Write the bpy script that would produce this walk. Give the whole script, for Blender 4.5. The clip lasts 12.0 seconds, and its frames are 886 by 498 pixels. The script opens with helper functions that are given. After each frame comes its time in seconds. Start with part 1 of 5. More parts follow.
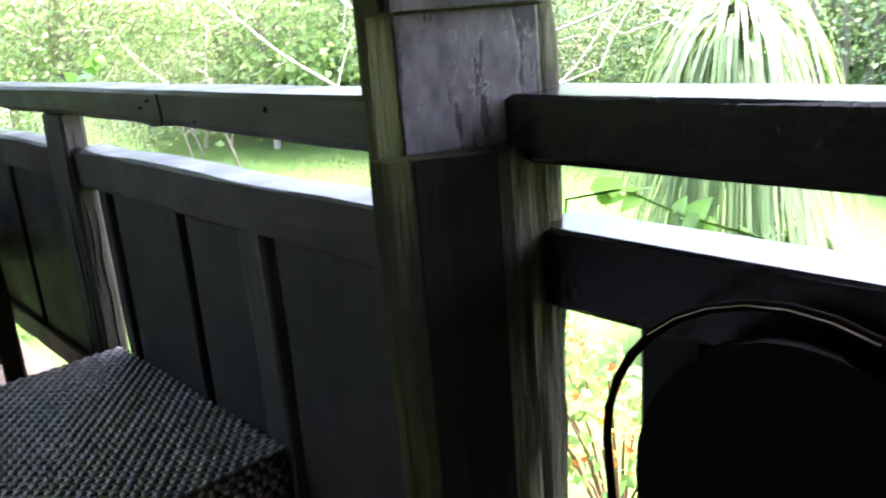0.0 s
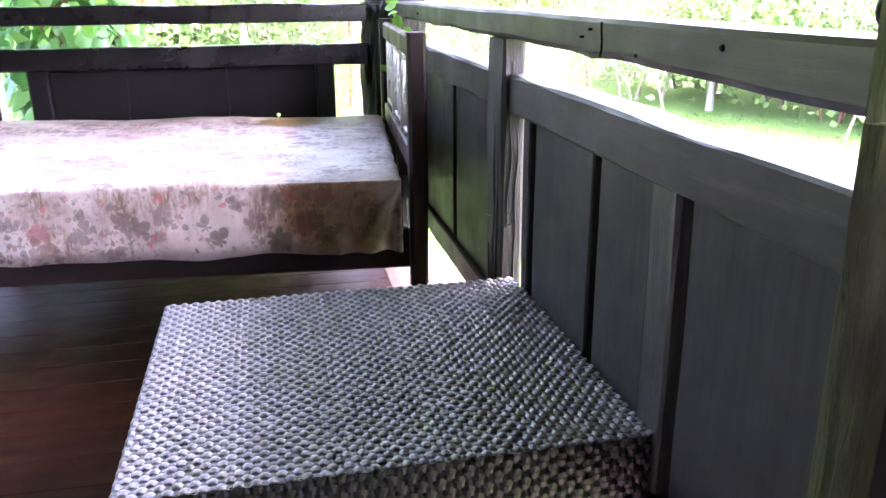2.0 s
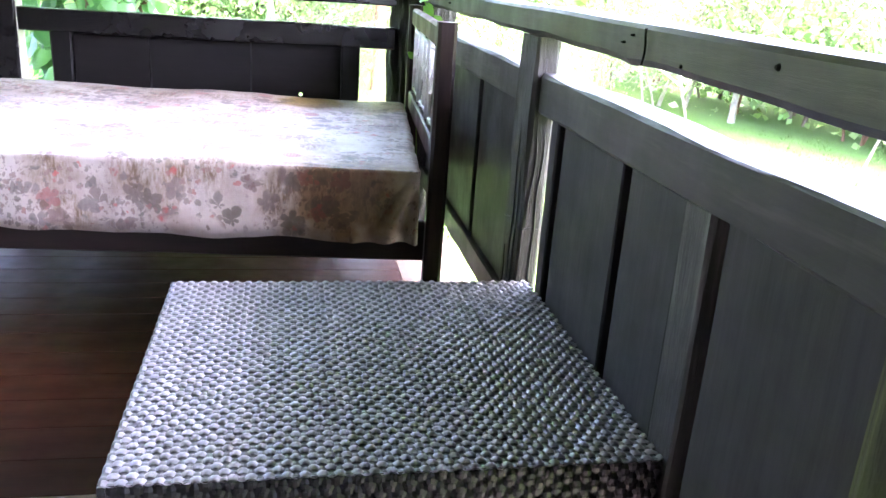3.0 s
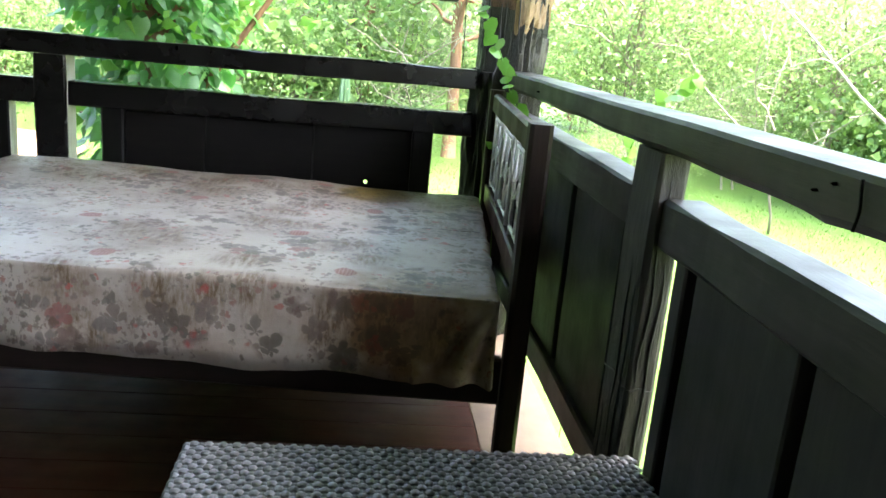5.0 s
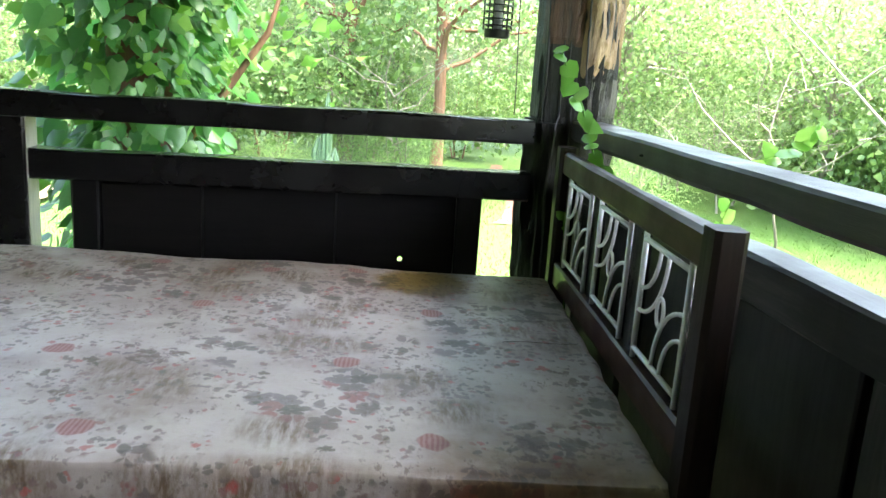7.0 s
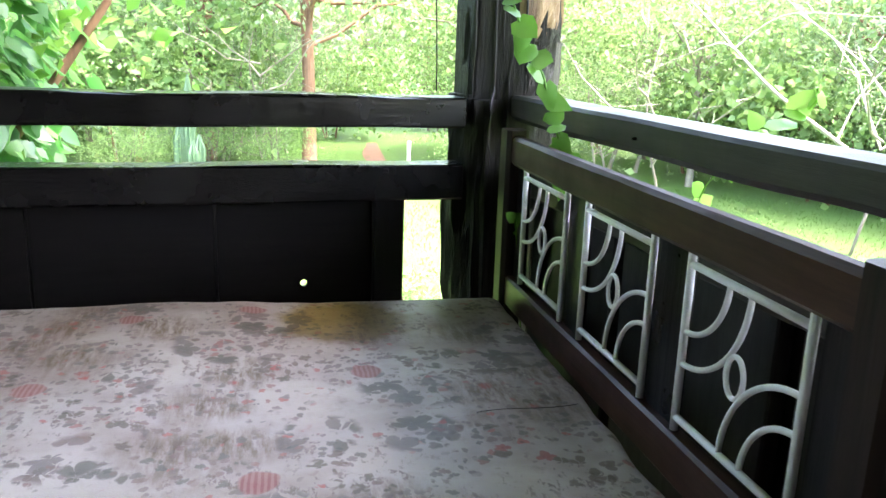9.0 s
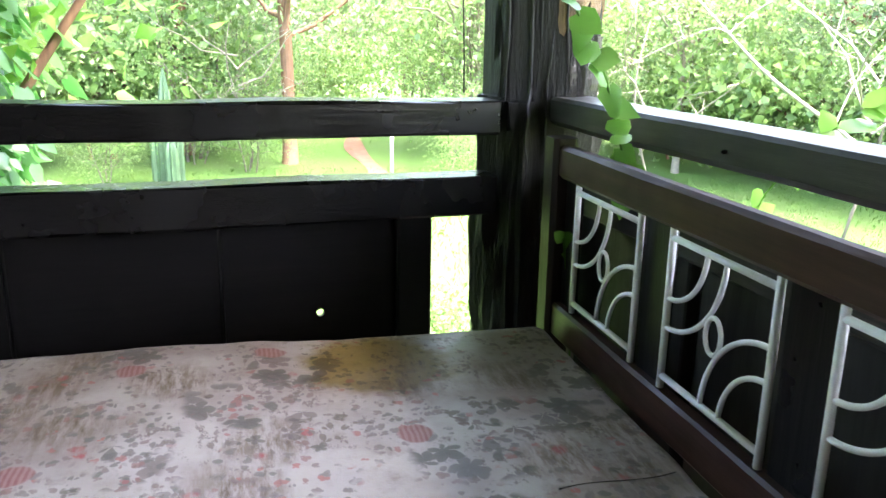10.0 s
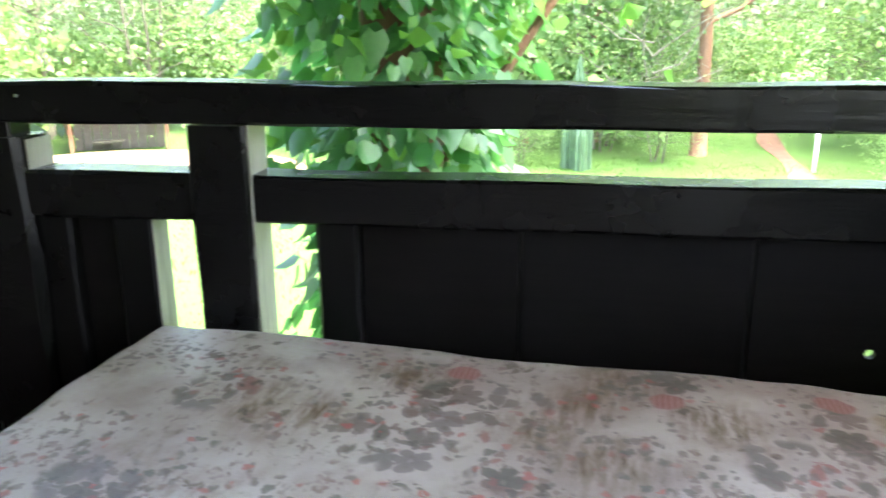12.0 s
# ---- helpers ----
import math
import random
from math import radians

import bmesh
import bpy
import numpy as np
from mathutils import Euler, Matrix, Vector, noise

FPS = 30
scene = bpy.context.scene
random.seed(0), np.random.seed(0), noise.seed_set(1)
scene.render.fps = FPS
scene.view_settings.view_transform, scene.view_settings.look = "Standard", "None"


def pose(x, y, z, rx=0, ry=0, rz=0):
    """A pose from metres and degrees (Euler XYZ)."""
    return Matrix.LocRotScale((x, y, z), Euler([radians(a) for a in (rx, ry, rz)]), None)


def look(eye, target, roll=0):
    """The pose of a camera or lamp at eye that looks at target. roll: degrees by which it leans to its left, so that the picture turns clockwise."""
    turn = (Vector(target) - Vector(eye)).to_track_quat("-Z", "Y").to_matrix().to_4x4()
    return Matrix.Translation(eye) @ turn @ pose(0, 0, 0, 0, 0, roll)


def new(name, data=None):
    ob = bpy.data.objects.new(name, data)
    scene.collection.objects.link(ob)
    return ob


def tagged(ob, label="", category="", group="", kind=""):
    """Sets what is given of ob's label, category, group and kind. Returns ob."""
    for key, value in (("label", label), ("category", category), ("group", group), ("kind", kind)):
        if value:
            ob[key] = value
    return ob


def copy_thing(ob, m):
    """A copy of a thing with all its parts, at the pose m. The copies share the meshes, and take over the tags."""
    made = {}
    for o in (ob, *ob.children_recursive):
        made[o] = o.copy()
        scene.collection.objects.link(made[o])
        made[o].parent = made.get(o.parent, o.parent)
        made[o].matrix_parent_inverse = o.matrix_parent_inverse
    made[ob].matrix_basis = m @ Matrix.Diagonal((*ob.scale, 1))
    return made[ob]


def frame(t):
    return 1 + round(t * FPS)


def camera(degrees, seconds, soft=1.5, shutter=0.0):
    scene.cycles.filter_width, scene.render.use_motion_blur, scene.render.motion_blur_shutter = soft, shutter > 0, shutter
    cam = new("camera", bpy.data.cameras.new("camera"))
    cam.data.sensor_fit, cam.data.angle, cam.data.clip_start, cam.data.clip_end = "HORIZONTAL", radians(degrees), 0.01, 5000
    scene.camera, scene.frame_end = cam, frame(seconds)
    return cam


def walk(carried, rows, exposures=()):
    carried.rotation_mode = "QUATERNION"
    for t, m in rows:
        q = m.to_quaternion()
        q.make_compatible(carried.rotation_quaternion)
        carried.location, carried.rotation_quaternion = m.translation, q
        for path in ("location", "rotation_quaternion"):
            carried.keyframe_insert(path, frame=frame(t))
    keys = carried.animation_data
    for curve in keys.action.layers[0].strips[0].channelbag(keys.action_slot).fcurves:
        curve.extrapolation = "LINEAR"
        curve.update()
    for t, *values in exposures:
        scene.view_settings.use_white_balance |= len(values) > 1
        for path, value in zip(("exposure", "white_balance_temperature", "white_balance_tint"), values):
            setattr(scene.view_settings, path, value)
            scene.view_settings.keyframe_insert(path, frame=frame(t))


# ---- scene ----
cam = camera(57.6, 12.0, 1.5, 0.25)
PATH = [
    (0, (0.085, 0.182, 1.232), (1.346, 1.634, 0.68), -4.7),
    (0.5, (0.096, 0.266, 1.201), (1.188, 1.817, 0.567), -2.9),
    (1, (0.128, 0.311, 1.209), (1.112, 1.936, 0.582), -1.3),
    (1.5, (0.114, 0.327, 1.206), (0.742, 2.134, 0.623), 0.8),
    (2, (0.147, 0.334, 1.189), (0.537, 2.198, 0.578), -0.4),
    (2.5, (0.147, 0.361, 1.175), (0.506, 2.223, 0.539), 2.5),
    (2.7, (0.145, 0.374, 1.183), (0.509, 2.235, 0.545), 3.6),
    (4.3, (0.112, 0.648, 1.205), (0.486, 2.526, 0.627), 4.5),
    (4.5, (0.144, 0.74, 1.221), (0.483, 2.632, 0.669), 5.5),
    (5, (0.163, 0.856, 1.245), (0.372, 2.78, 0.743), 5.2),
    (5.5, (0.125, 1.0, 1.263), (0.298, 2.933, 0.782), 3.7),
    (6, (0.022, 1.154, 1.296), (0.227, 3.088, 0.834), 3.6),
    (6.5, (-0.025, 1.333, 1.282), (0.198, 3.266, 0.822), 3.7),
    (7, (-0.045, 1.539, 1.297), (0.218, 3.471, 0.853), 3.9),
    (7.5, (-0.06, 1.721, 1.276), (0.31, 3.635, 0.83), 3.6),
    (7.7, (-0.081, 1.782, 1.293), (0.407, 3.671, 0.852), 3.3),
    (9.3, (-0.071, 2.239, 1.26), (0.497, 4.091, 0.764), 2.0),
    (9.5, (-0.083, 2.302, 1.271), (0.494, 4.15, 0.769), 1.9),
    (10, (-0.125, 2.426, 1.281), (0.484, 4.26, 0.768), 1.1),
    (10.5, (-0.158, 2.559, 1.28), (0.378, 4.411, 0.747), 0.5),
    (11, (-0.223, 2.653, 1.257), (0.059, 4.562, 0.729), 0.0),
    (11.5, (-0.275, 2.681, 1.233), (-0.251, 4.604, 0.682), 0.8),
    (12, (-0.398, 2.726, 1.247), (-0.704, 4.626, 0.702), -0.4),
]
EXPOSURES = [(0.0, 4.75, 6600, 26), (0.3, 5.7, 6500, 32), (0.5, 6.35, 6400, 40), (1.0, 6.55, 6450, 44), (1.5, 6.0, 6500, 43), (2.0, 6.25, 6500, 43), (2.7, 6.4, 6400, 36), (4.3, 5.45, 6700, 20), (5.0, 4.75, 7150, 8), (5.6, 4.55, 7200, 8), (7.7, 4.5, 6900, 10), (9.3, 4.86, 6850, 17), (11.5, 4.92, 6850, 12), (12.0, 4.75, 6800, 9)]
walk(cam, [(t, look(eye, target, roll)) for t, eye, target, roll in PATH], EXPOSURES)

# ---- world, sun, sky ----
world = bpy.data.worlds.new("sky_world")
scene.world = world
world.use_nodes = True
wn, wl = world.node_tree.nodes, world.node_tree.links
sky = wn.new("ShaderNodeTexSky")
sky.sky_type = "NISHITA"
sky.sun_disc = False
SUN_EL, SUN_ROT = radians(68), radians(110)
sky.sun_elevation, sky.sun_rotation = SUN_EL, SUN_ROT
sky.air_density, sky.dust_density = 1.0, 4.0
wl.new(sky.outputs[0], wn["Background"].inputs[0])
wn["Background"].inputs[1].default_value = 0.15
sun_dir = Vector((math.sin(SUN_ROT) * math.cos(SUN_EL), math.cos(SUN_ROT) * math.cos(SUN_EL), math.sin(SUN_EL)))
sun = new("sun", bpy.data.lights.new("sun", "SUN"))
sun.data.energy, sun.data.angle, sun.data.color = 1.5, radians(12), (1.0, 0.97, 0.92)
sun.matrix_world = look(sun_dir * 30, (0, 0, 0))


# ---- materials ----
def nodes_of(name):
    m = bpy.data.materials.new(name)
    m.use_nodes = True
    nt = m.node_tree
    return m, nt.nodes, nt.links, nt.nodes["Principled BSDF"]


def ramp(n, fac, links, stops):
    r = n.new("ShaderNodeValToRGB")
    e = r.color_ramp.elements
    while len(e) < len(stops):
        e.new(0.5)
    for el, (p, c) in zip(e, stops):
        el.position, el.color = p, (*c, 1) if len(c) == 3 else c
    links.new(fac, r.inputs[0])
    return r.outputs[0]


def mix(n, links, fac, a, b, mode="MIX"):
    x = n.new("ShaderNodeMix")
    x.data_type, x.blend_type = "RGBA", mode
    for sock, val in ((x.inputs[0], fac), (x.inputs[6], a), (x.inputs[7], b)):
        if isinstance(val, (int, float)):
            sock.default_value = val
        elif isinstance(val, tuple):
            sock.default_value = (*val, 1)
        else:
            links.new(val, sock)
    return x.outputs[2]


def mth(n, links, op, a, b=0.0, clamp=False):
    x = n.new("ShaderNodeMath")
    x.operation, x.use_clamp = op, clamp
    for sock, val in ((x.inputs[0], a), (x.inputs[1], b)):
        if isinstance(val, (int, float)):
            sock.default_value = val
        else:
            links.new(val, sock)
    return x.outputs[0]


def coords(n, links, scale=(1, 1, 1), rot=(0, 0, 0), loc=(0, 0, 0)):
    tc, mp = n.new("ShaderNodeTexCoord"), n.new("ShaderNodeMapping")
    mp.inputs["Scale"].default_value, mp.inputs["Rotation"].default_value, mp.inputs["Location"].default_value = scale, rot, loc
    links.new(tc.outputs["Object"], mp.inputs[0])
    return mp.outputs[0]


def noise_tex(n, links, vec, scale, detail=4.0, rough=0.55):
    t = n.new("ShaderNodeTexNoise")
    t.inputs["Scale"].default_value, t.inputs["Detail"].default_value, t.inputs["Roughness"].default_value = scale, detail, rough
    links.new(vec, t.inputs["Vector"])
    return t.outputs[0]


def bump(n, links, bsdf, height, strength=0.3, dist=0.002):
    b = n.new("ShaderNodeBump")
    b.inputs["Strength"].default_value, b.inputs["Distance"].default_value = strength, dist
    links.new(height, b.inputs["Height"])
    links.new(b.outputs[0], bsdf.inputs["Normal"])


def wood(name, dark, light, rough=0.45, axis=0, moss=None, worn=None, grain=1.0, stain=0.5, spec=0.5, depth=0.0025, fibre=0.0):
    """Painted or stained timber with grain along one axis; moss or bare wood shows where the coat has gone."""
    m, n, l, b = nodes_of(name)
    sc = [22 * grain, 22 * grain, 22 * grain]
    sc[axis] = 1.6 * grain
    v = coords(n, l, tuple(sc))
    g = noise_tex(n, l, v, 3.0, 6, 0.65)
    big = noise_tex(n, l, coords(n, l), 5.0, 4, 0.6)
    col = mix(n, l, mth(n, l, "MULTIPLY", big, stain), ramp(n, g, l, [(0.3, dark), (0.75, light)]), tuple(c * 0.45 for c in dark))
    if worn:
        w = noise_tex(n, l, coords(n, l, tuple(s / 8 for s in sc)), 5.0, 5, 0.7)
        mask = ramp(n, w, l, [(0.56, (0, 0, 0)), (0.66, (1, 1, 1))])
        col = mix(n, l, mask, col, worn)
    if moss:
        w = noise_tex(n, l, coords(n, l, (3, 3, 1.2), loc=(4, 2, 1)), 2.2, 5, 0.6)
        mask = ramp(n, w, l, [(0.44, (0, 0, 0)), (0.60, (0.85, 0.85, 0.85))])
        col = mix(n, l, mask, col, moss)
    height = mth(n, l, "ADD", g, mth(n, l, "MULTIPLY", big, 0.6))
    if fibre:
        fs = [20, 20, 20]
        fs[axis] = 1.5
        fb = noise_tex(n, l, coords(n, l, tuple(fs)), 1.7, 7, 0.75)
        crack = ramp(n, fb, l, [(0.36, (1, 1, 1)), (0.47, (0, 0, 0))])
        col = mix(n, l, mth(n, l, "MULTIPLY", crack, fibre), col, (0.004, 0.004, 0.003))
        height = mth(n, l, "ADD", height, mth(n, l, "MULTIPLY", fb, 1.5))
    l.new(col, b.inputs["Base Color"])
    rr = ramp(n, big, l, [(0.3, (rough - 0.1,) * 3), (0.7, (rough + 0.15,) * 3)])
    l.new(rr, b.inputs["Roughness"])
    bump(n, l, b, height, 0.35 if depth < 0.004 else 0.9, depth)
    b.inputs["Specular IOR Level"].default_value = spec
    return m


def plain(name, col, rough=0.5, metal=0.0, vary=0.15, scale=12.0, bumps=0.15, spec=0.5):
    m, n, l, b = nodes_of(name)
    v = coords(n, l)
    f = noise_tex(n, l, v, scale, 5, 0.6)
    l.new(ramp(n, f, l, [(0.3, tuple(c * (1 - vary) for c in col)), (0.7, tuple(min(1, c * (1 + vary)) for c in col))]), b.inputs["Base Color"])
    b.inputs["Roughness"].default_value, b.inputs["Metallic"].default_value = rough, metal
    b.inputs["Specular IOR Level"].default_value = spec
    bump(n, l, b, noise_tex(n, l, v, scale * 6, 3), bumps, 0.001)
    return m


def leafy(name, dark, mid, light, gloss=0.12, trans=0.45, through_light=(0.28, 0.44, 0.13)):
    m, n, l, b = nodes_of(name)
    geo = n.new("ShaderNodeNewGeometry")
    info = n.new("ShaderNodeObjectInfo")
    r = mth(n, l, "ADD", mth(n, l, "MULTIPLY", geo.outputs["Random Per Island"], 0.8), mth(n, l, "MULTIPLY", info.outputs["Random"], 0.2))
    vein = noise_tex(n, l, coords(n, l), 40.0, 2)
    col = ramp(n, r, l, [(0.0, dark), (0.5, mid), (1.0, light)])
    col = mix(n, l, mth(n, l, "MULTIPLY", vein, 0.35), col, dark)
    tr = n.new("ShaderNodeBsdfTranslucent")
    l.new(mix(n, l, 0.45, col, through_light), tr.inputs[0])
    l.new(col, b.inputs["Base Color"])
    b.inputs["Roughness"].default_value = 0.42
    b.inputs["Specular IOR Level"].default_value = gloss * 3
    ms = n.new("ShaderNodeMixShader")
    ms.inputs[0].default_value = trans
    l.new(b.outputs[0], ms.inputs[1])
    l.new(tr.outputs[0], ms.inputs[2])
    l.new(ms.outputs[0], n["Material Output"].inputs[0])
    return m


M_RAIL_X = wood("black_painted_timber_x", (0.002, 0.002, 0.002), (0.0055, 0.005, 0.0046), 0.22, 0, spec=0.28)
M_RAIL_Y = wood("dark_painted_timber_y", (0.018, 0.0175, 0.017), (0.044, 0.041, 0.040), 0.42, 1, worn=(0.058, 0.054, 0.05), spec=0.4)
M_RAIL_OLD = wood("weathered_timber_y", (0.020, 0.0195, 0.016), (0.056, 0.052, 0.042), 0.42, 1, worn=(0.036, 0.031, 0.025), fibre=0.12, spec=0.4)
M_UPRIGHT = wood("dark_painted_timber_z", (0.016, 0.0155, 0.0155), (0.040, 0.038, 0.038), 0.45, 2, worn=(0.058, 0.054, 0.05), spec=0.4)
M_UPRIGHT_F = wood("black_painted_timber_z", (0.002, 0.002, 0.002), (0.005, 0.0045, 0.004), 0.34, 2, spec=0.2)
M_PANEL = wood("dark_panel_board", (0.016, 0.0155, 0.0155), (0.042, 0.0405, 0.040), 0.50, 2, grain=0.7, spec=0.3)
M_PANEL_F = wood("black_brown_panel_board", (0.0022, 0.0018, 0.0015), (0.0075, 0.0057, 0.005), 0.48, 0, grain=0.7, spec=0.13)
M_POST_OLD = wood("weathered_post_timber", (0.019, 0.018, 0.015), (0.055, 0.051, 0.044), 0.6, 2, spec=0.25, worn=(0.066, 0.061, 0.053), depth=0.005, fibre=0.5)
M_LOG = wood("mossy_log", (0.020, 0.020, 0.015), (0.080, 0.078, 0.056), 0.8, 2, moss=(0.082, 0.095, 0.034), worn=(0.012, 0.012, 0.010), grain=0.55, spec=0.15, depth=0.014, fibre=0.9)
M_LOG_FLAT = wood("black_sawn_face", (0.002, 0.002, 0.002), (0.0075, 0.0072, 0.007), 0.65, 2, spec=0.08)
M_BARK = wood("dark_cracked_log", (0.003, 0.0027, 0.0024), (0.015, 0.0125, 0.011), 0.48, 2, spec=0.3, moss=(0.012, 0.012, 0.006), grain=0.45, depth=0.02, fibre=0.9)
# dark sawn wood, with the shade of its facing put into the colour
M_SEAT = wood("shaded_sawn_face", (0.0055, 0.005, 0.0046), (0.0098, 0.0088, 0.008), 0.65, 2, spec=0.1, worn=(0.015, 0.0135, 0.0125), grain=0.5, depth=0.0035, fibre=0.05)
M_TAN = wood("bare_tan_wood", (0.14, 0.080, 0.040), (0.40, 0.26, 0.14), 0.6, 2, worn=(0.05, 0.035, 0.026), grain=0.45, depth=0.01, fibre=0.7)
M_REDWOOD = wood("bare_red_brown_wood", (0.035, 0.014, 0.009), (0.13, 0.055, 0.033), 0.65, 2, worn=(0.02, 0.015, 0.013), grain=0.45, depth=0.01, fibre=0.7)
M_WORN = wood("worn_batten", (0.014, 0.013, 0.013), (0.055, 0.052, 0.048), 0.5, 2, worn=(0.085, 0.080, 0.075), grain=0.9, depth=0.004, fibre=0.6)
M_PALE_EDGE = wood("pale_lit_side_and_slat", (0.16, 0.15, 0.11), (0.34, 0.32, 0.25), 0.6, 2)
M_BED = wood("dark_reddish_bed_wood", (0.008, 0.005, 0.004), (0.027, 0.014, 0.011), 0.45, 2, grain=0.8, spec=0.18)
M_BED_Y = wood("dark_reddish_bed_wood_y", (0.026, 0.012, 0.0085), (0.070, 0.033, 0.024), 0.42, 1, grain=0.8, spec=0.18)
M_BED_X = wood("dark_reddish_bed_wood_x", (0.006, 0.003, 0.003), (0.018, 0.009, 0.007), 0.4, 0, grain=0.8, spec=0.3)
M_WHITE_METAL = plain("chipped_white_metal", (0.62, 0.61, 0.62), 0.35, 0.0, 0.12, 30)
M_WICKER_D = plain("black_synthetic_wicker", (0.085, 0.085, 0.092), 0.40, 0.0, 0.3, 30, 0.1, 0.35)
# same wicker as the top; the sides' low light is put into the colour
M_WICKER_SHADED = plain("shaded_wicker_side", (0.004, 0.004, 0.0045), 0.5, 0.0, 0.3, 30, 0.1, 0.3)
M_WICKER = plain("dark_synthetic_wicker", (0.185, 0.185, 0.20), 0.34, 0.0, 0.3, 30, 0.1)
M_IRON = plain("black_iron", (0.012, 0.012, 0.013), 0.4, 0.3)
M_GLASSY = plain("grey_lamp_tube", (0.25, 0.26, 0.27), 0.2)
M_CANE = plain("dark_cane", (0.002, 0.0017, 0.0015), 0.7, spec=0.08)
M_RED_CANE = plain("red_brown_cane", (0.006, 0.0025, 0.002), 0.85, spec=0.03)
M_STRAW = plain("pale_cane_strand", (0.45, 0.40, 0.33), 0.4)
M_RED_FLOOR = wood("worn_red_floor_boards", (0.026, 0.008, 0.005), (0.075, 0.023, 0.013), 0.5, 0, grain=0.35, spec=0.25)
M_CEIL = wood("brown_ceiling_boards", (0.07, 0.055, 0.042), (0.15, 0.12, 0.09), 0.6, 1, stain=0.2)
M_WALL = wood("brown_house_boards", (0.06, 0.048, 0.038), (0.13, 0.105, 0.085), 0.6, 0)
M_TAN_STRIP = plain("tan_floor_strip", (0.11, 0.076, 0.050), 0.6, 0.0, 0.25, 9.0, 0.1)
M_TILE = plain("pale_beige_tile", (0.34, 0.29, 0.245), 0.25, 0.0, 0.12, 7.0, 0.05)
M_GROUT = plain("grey_grout", (0.16, 0.14, 0.12), 0.8)
M_LEAF = leafy("bright_foliage", (0.048, 0.105, 0.034), (0.12, 0.22, 0.075), (0.29, 0.41, 0.16), trans=0.5)
M_LEAF2 = leafy("dull_foliage", (0.060, 0.115, 0.066), (0.13, 0.21, 0.12), (0.28, 0.37, 0.22), trans=0.5)
M_LEAF3 = leafy("pale_foliage", (0.06, 0.115, 0.050), (0.19, 0.29, 0.125), (0.40, 0.49, 0.27), trans=0.55)
M_VINE = leafy("glossy_heart_leaves", (0.024, 0.100, 0.030), (0.095, 0.27, 0.085), (0.26, 0.48, 0.17), gloss=0.3, trans=0.5, through_light=(0.09, 0.32, 0.05))
M_VINE2 = leafy("fresh_climber_leaves", (0.055, 0.17, 0.02), (0.10, 0.28, 0.035), (0.17, 0.38, 0.055), trans=0.45)
M_BLADE = leafy("drooping_blades", (0.07, 0.12, 0.05), (0.17, 0.25, 0.11), (0.36, 0.43, 0.24), gloss=0.2)
M_GRASS = leafy("lawn_grass", (0.030, 0.075, 0.012), (0.050, 0.115, 0.018), (0.085, 0.155, 0.028), trans=0.3)
M_FLOWER = leafy("orange_red_petals", (0.45, 0.03, 0.02), (0.65, 0.08, 0.03), (0.75, 0.25, 0.05), trans=0.3)
M_TRUNK = wood("grey_tree_bark", (0.07, 0.06, 0.05), (0.22, 0.19, 0.15), 0.8, 2, grain=0.3)
M_TRUNK_R = wood("red_brown_bark", (0.10, 0.05, 0.03), (0.28, 0.15, 0.09), 0.8, 2, grain=0.3)
M_TWIG = plain("pale_bare_twig", (0.19, 0.17, 0.135), 0.7, 0.0, 0.25, 8)
M_CACTUS = plain("blue_green_cactus", (0.055, 0.105, 0.055), 0.5, 0.0, 0.25, 6)
M_PATH = plain("pinkish_gravel_path", (0.133, 0.066, 0.045), 0.9, 0.0, 0.3, 4, 0.5)
M_EARTH = plain("red_brown_earth", (0.22, 0.14, 0.09), 0.9, 0.0, 0.3, 2, 0.5)


def flake_mat():
    """Grey gloss paint lifting off black wood in ragged, upright flakes."""
    m, n, l, b = nodes_of("grey_flaking_paint")
    v = coords(n, l, (1, 1, 0.55))
    paint = ramp(n, noise_tex(n, l, v, 60.0, 4), l, [(0.3, (0.040, 0.039, 0.042)), (0.7, (0.115, 0.113, 0.119))])
    gone = noise_tex(n, l, v, 24.0, 6, 0.68)
    mask = ramp(n, gone, l, [(0.66, (0, 0, 0)), (0.685, (1, 1, 1))])
    rim = ramp(n, gone, l, [(0.625, (0, 0, 0)), (0.655, (0.7, 0.7, 0.7)), (0.67, (0, 0, 0))])
    col = mix(n, l, rim, paint, (0.22, 0.217, 0.222))
    crack = ramp(n, noise_tex(n, l, coords(n, l, (30, 30, 5.0)), 1.7, 6, 0.7), l, [(0.41, (1, 1, 1)), (0.445, (0, 0, 0))])
    col = mix(n, l, mth(n, l, "MAXIMUM", mask, crack), col, (0.008, 0.007, 0.007))
    l.new(col, b.inputs["Base Color"])
    b.inputs["Roughness"].default_value = 0.38
    bump(n, l, b, mth(n, l, "SUBTRACT", 1.0, mth(n, l, "MAXIMUM", mask, crack)), 0.7, 0.003)
    return m


M_FLAKE = flake_mat()


def ground_mat():
    m, n, l, b = nodes_of("mown_lawn")
    v = coords(n, l)
    f = noise_tex(n, l, v, 0.35, 4, 0.6)
    fine = noise_tex(n, l, v, 45.0, 4, 0.7)
    green = ramp(n, fine, l, [(0.3, (0.029, 0.082, 0.008)), (0.7, (0.062, 0.140, 0.015))])
    dry = ramp(n, fine, l, [(0.3, (0.042, 0.060, 0.014)), (0.7, (0.080, 0.095, 0.028))])
    l.new(mix(n, l, ramp(n, f, l, [(0.55, (0, 0, 0)), (0.76, (0.6, 0.6, 0.6))]), green, dry), b.inputs["Base Color"])
    b.inputs["Roughness"].default_value = 0.9
    bump(n, l, b, fine, 0.8, 0.03)
    return m


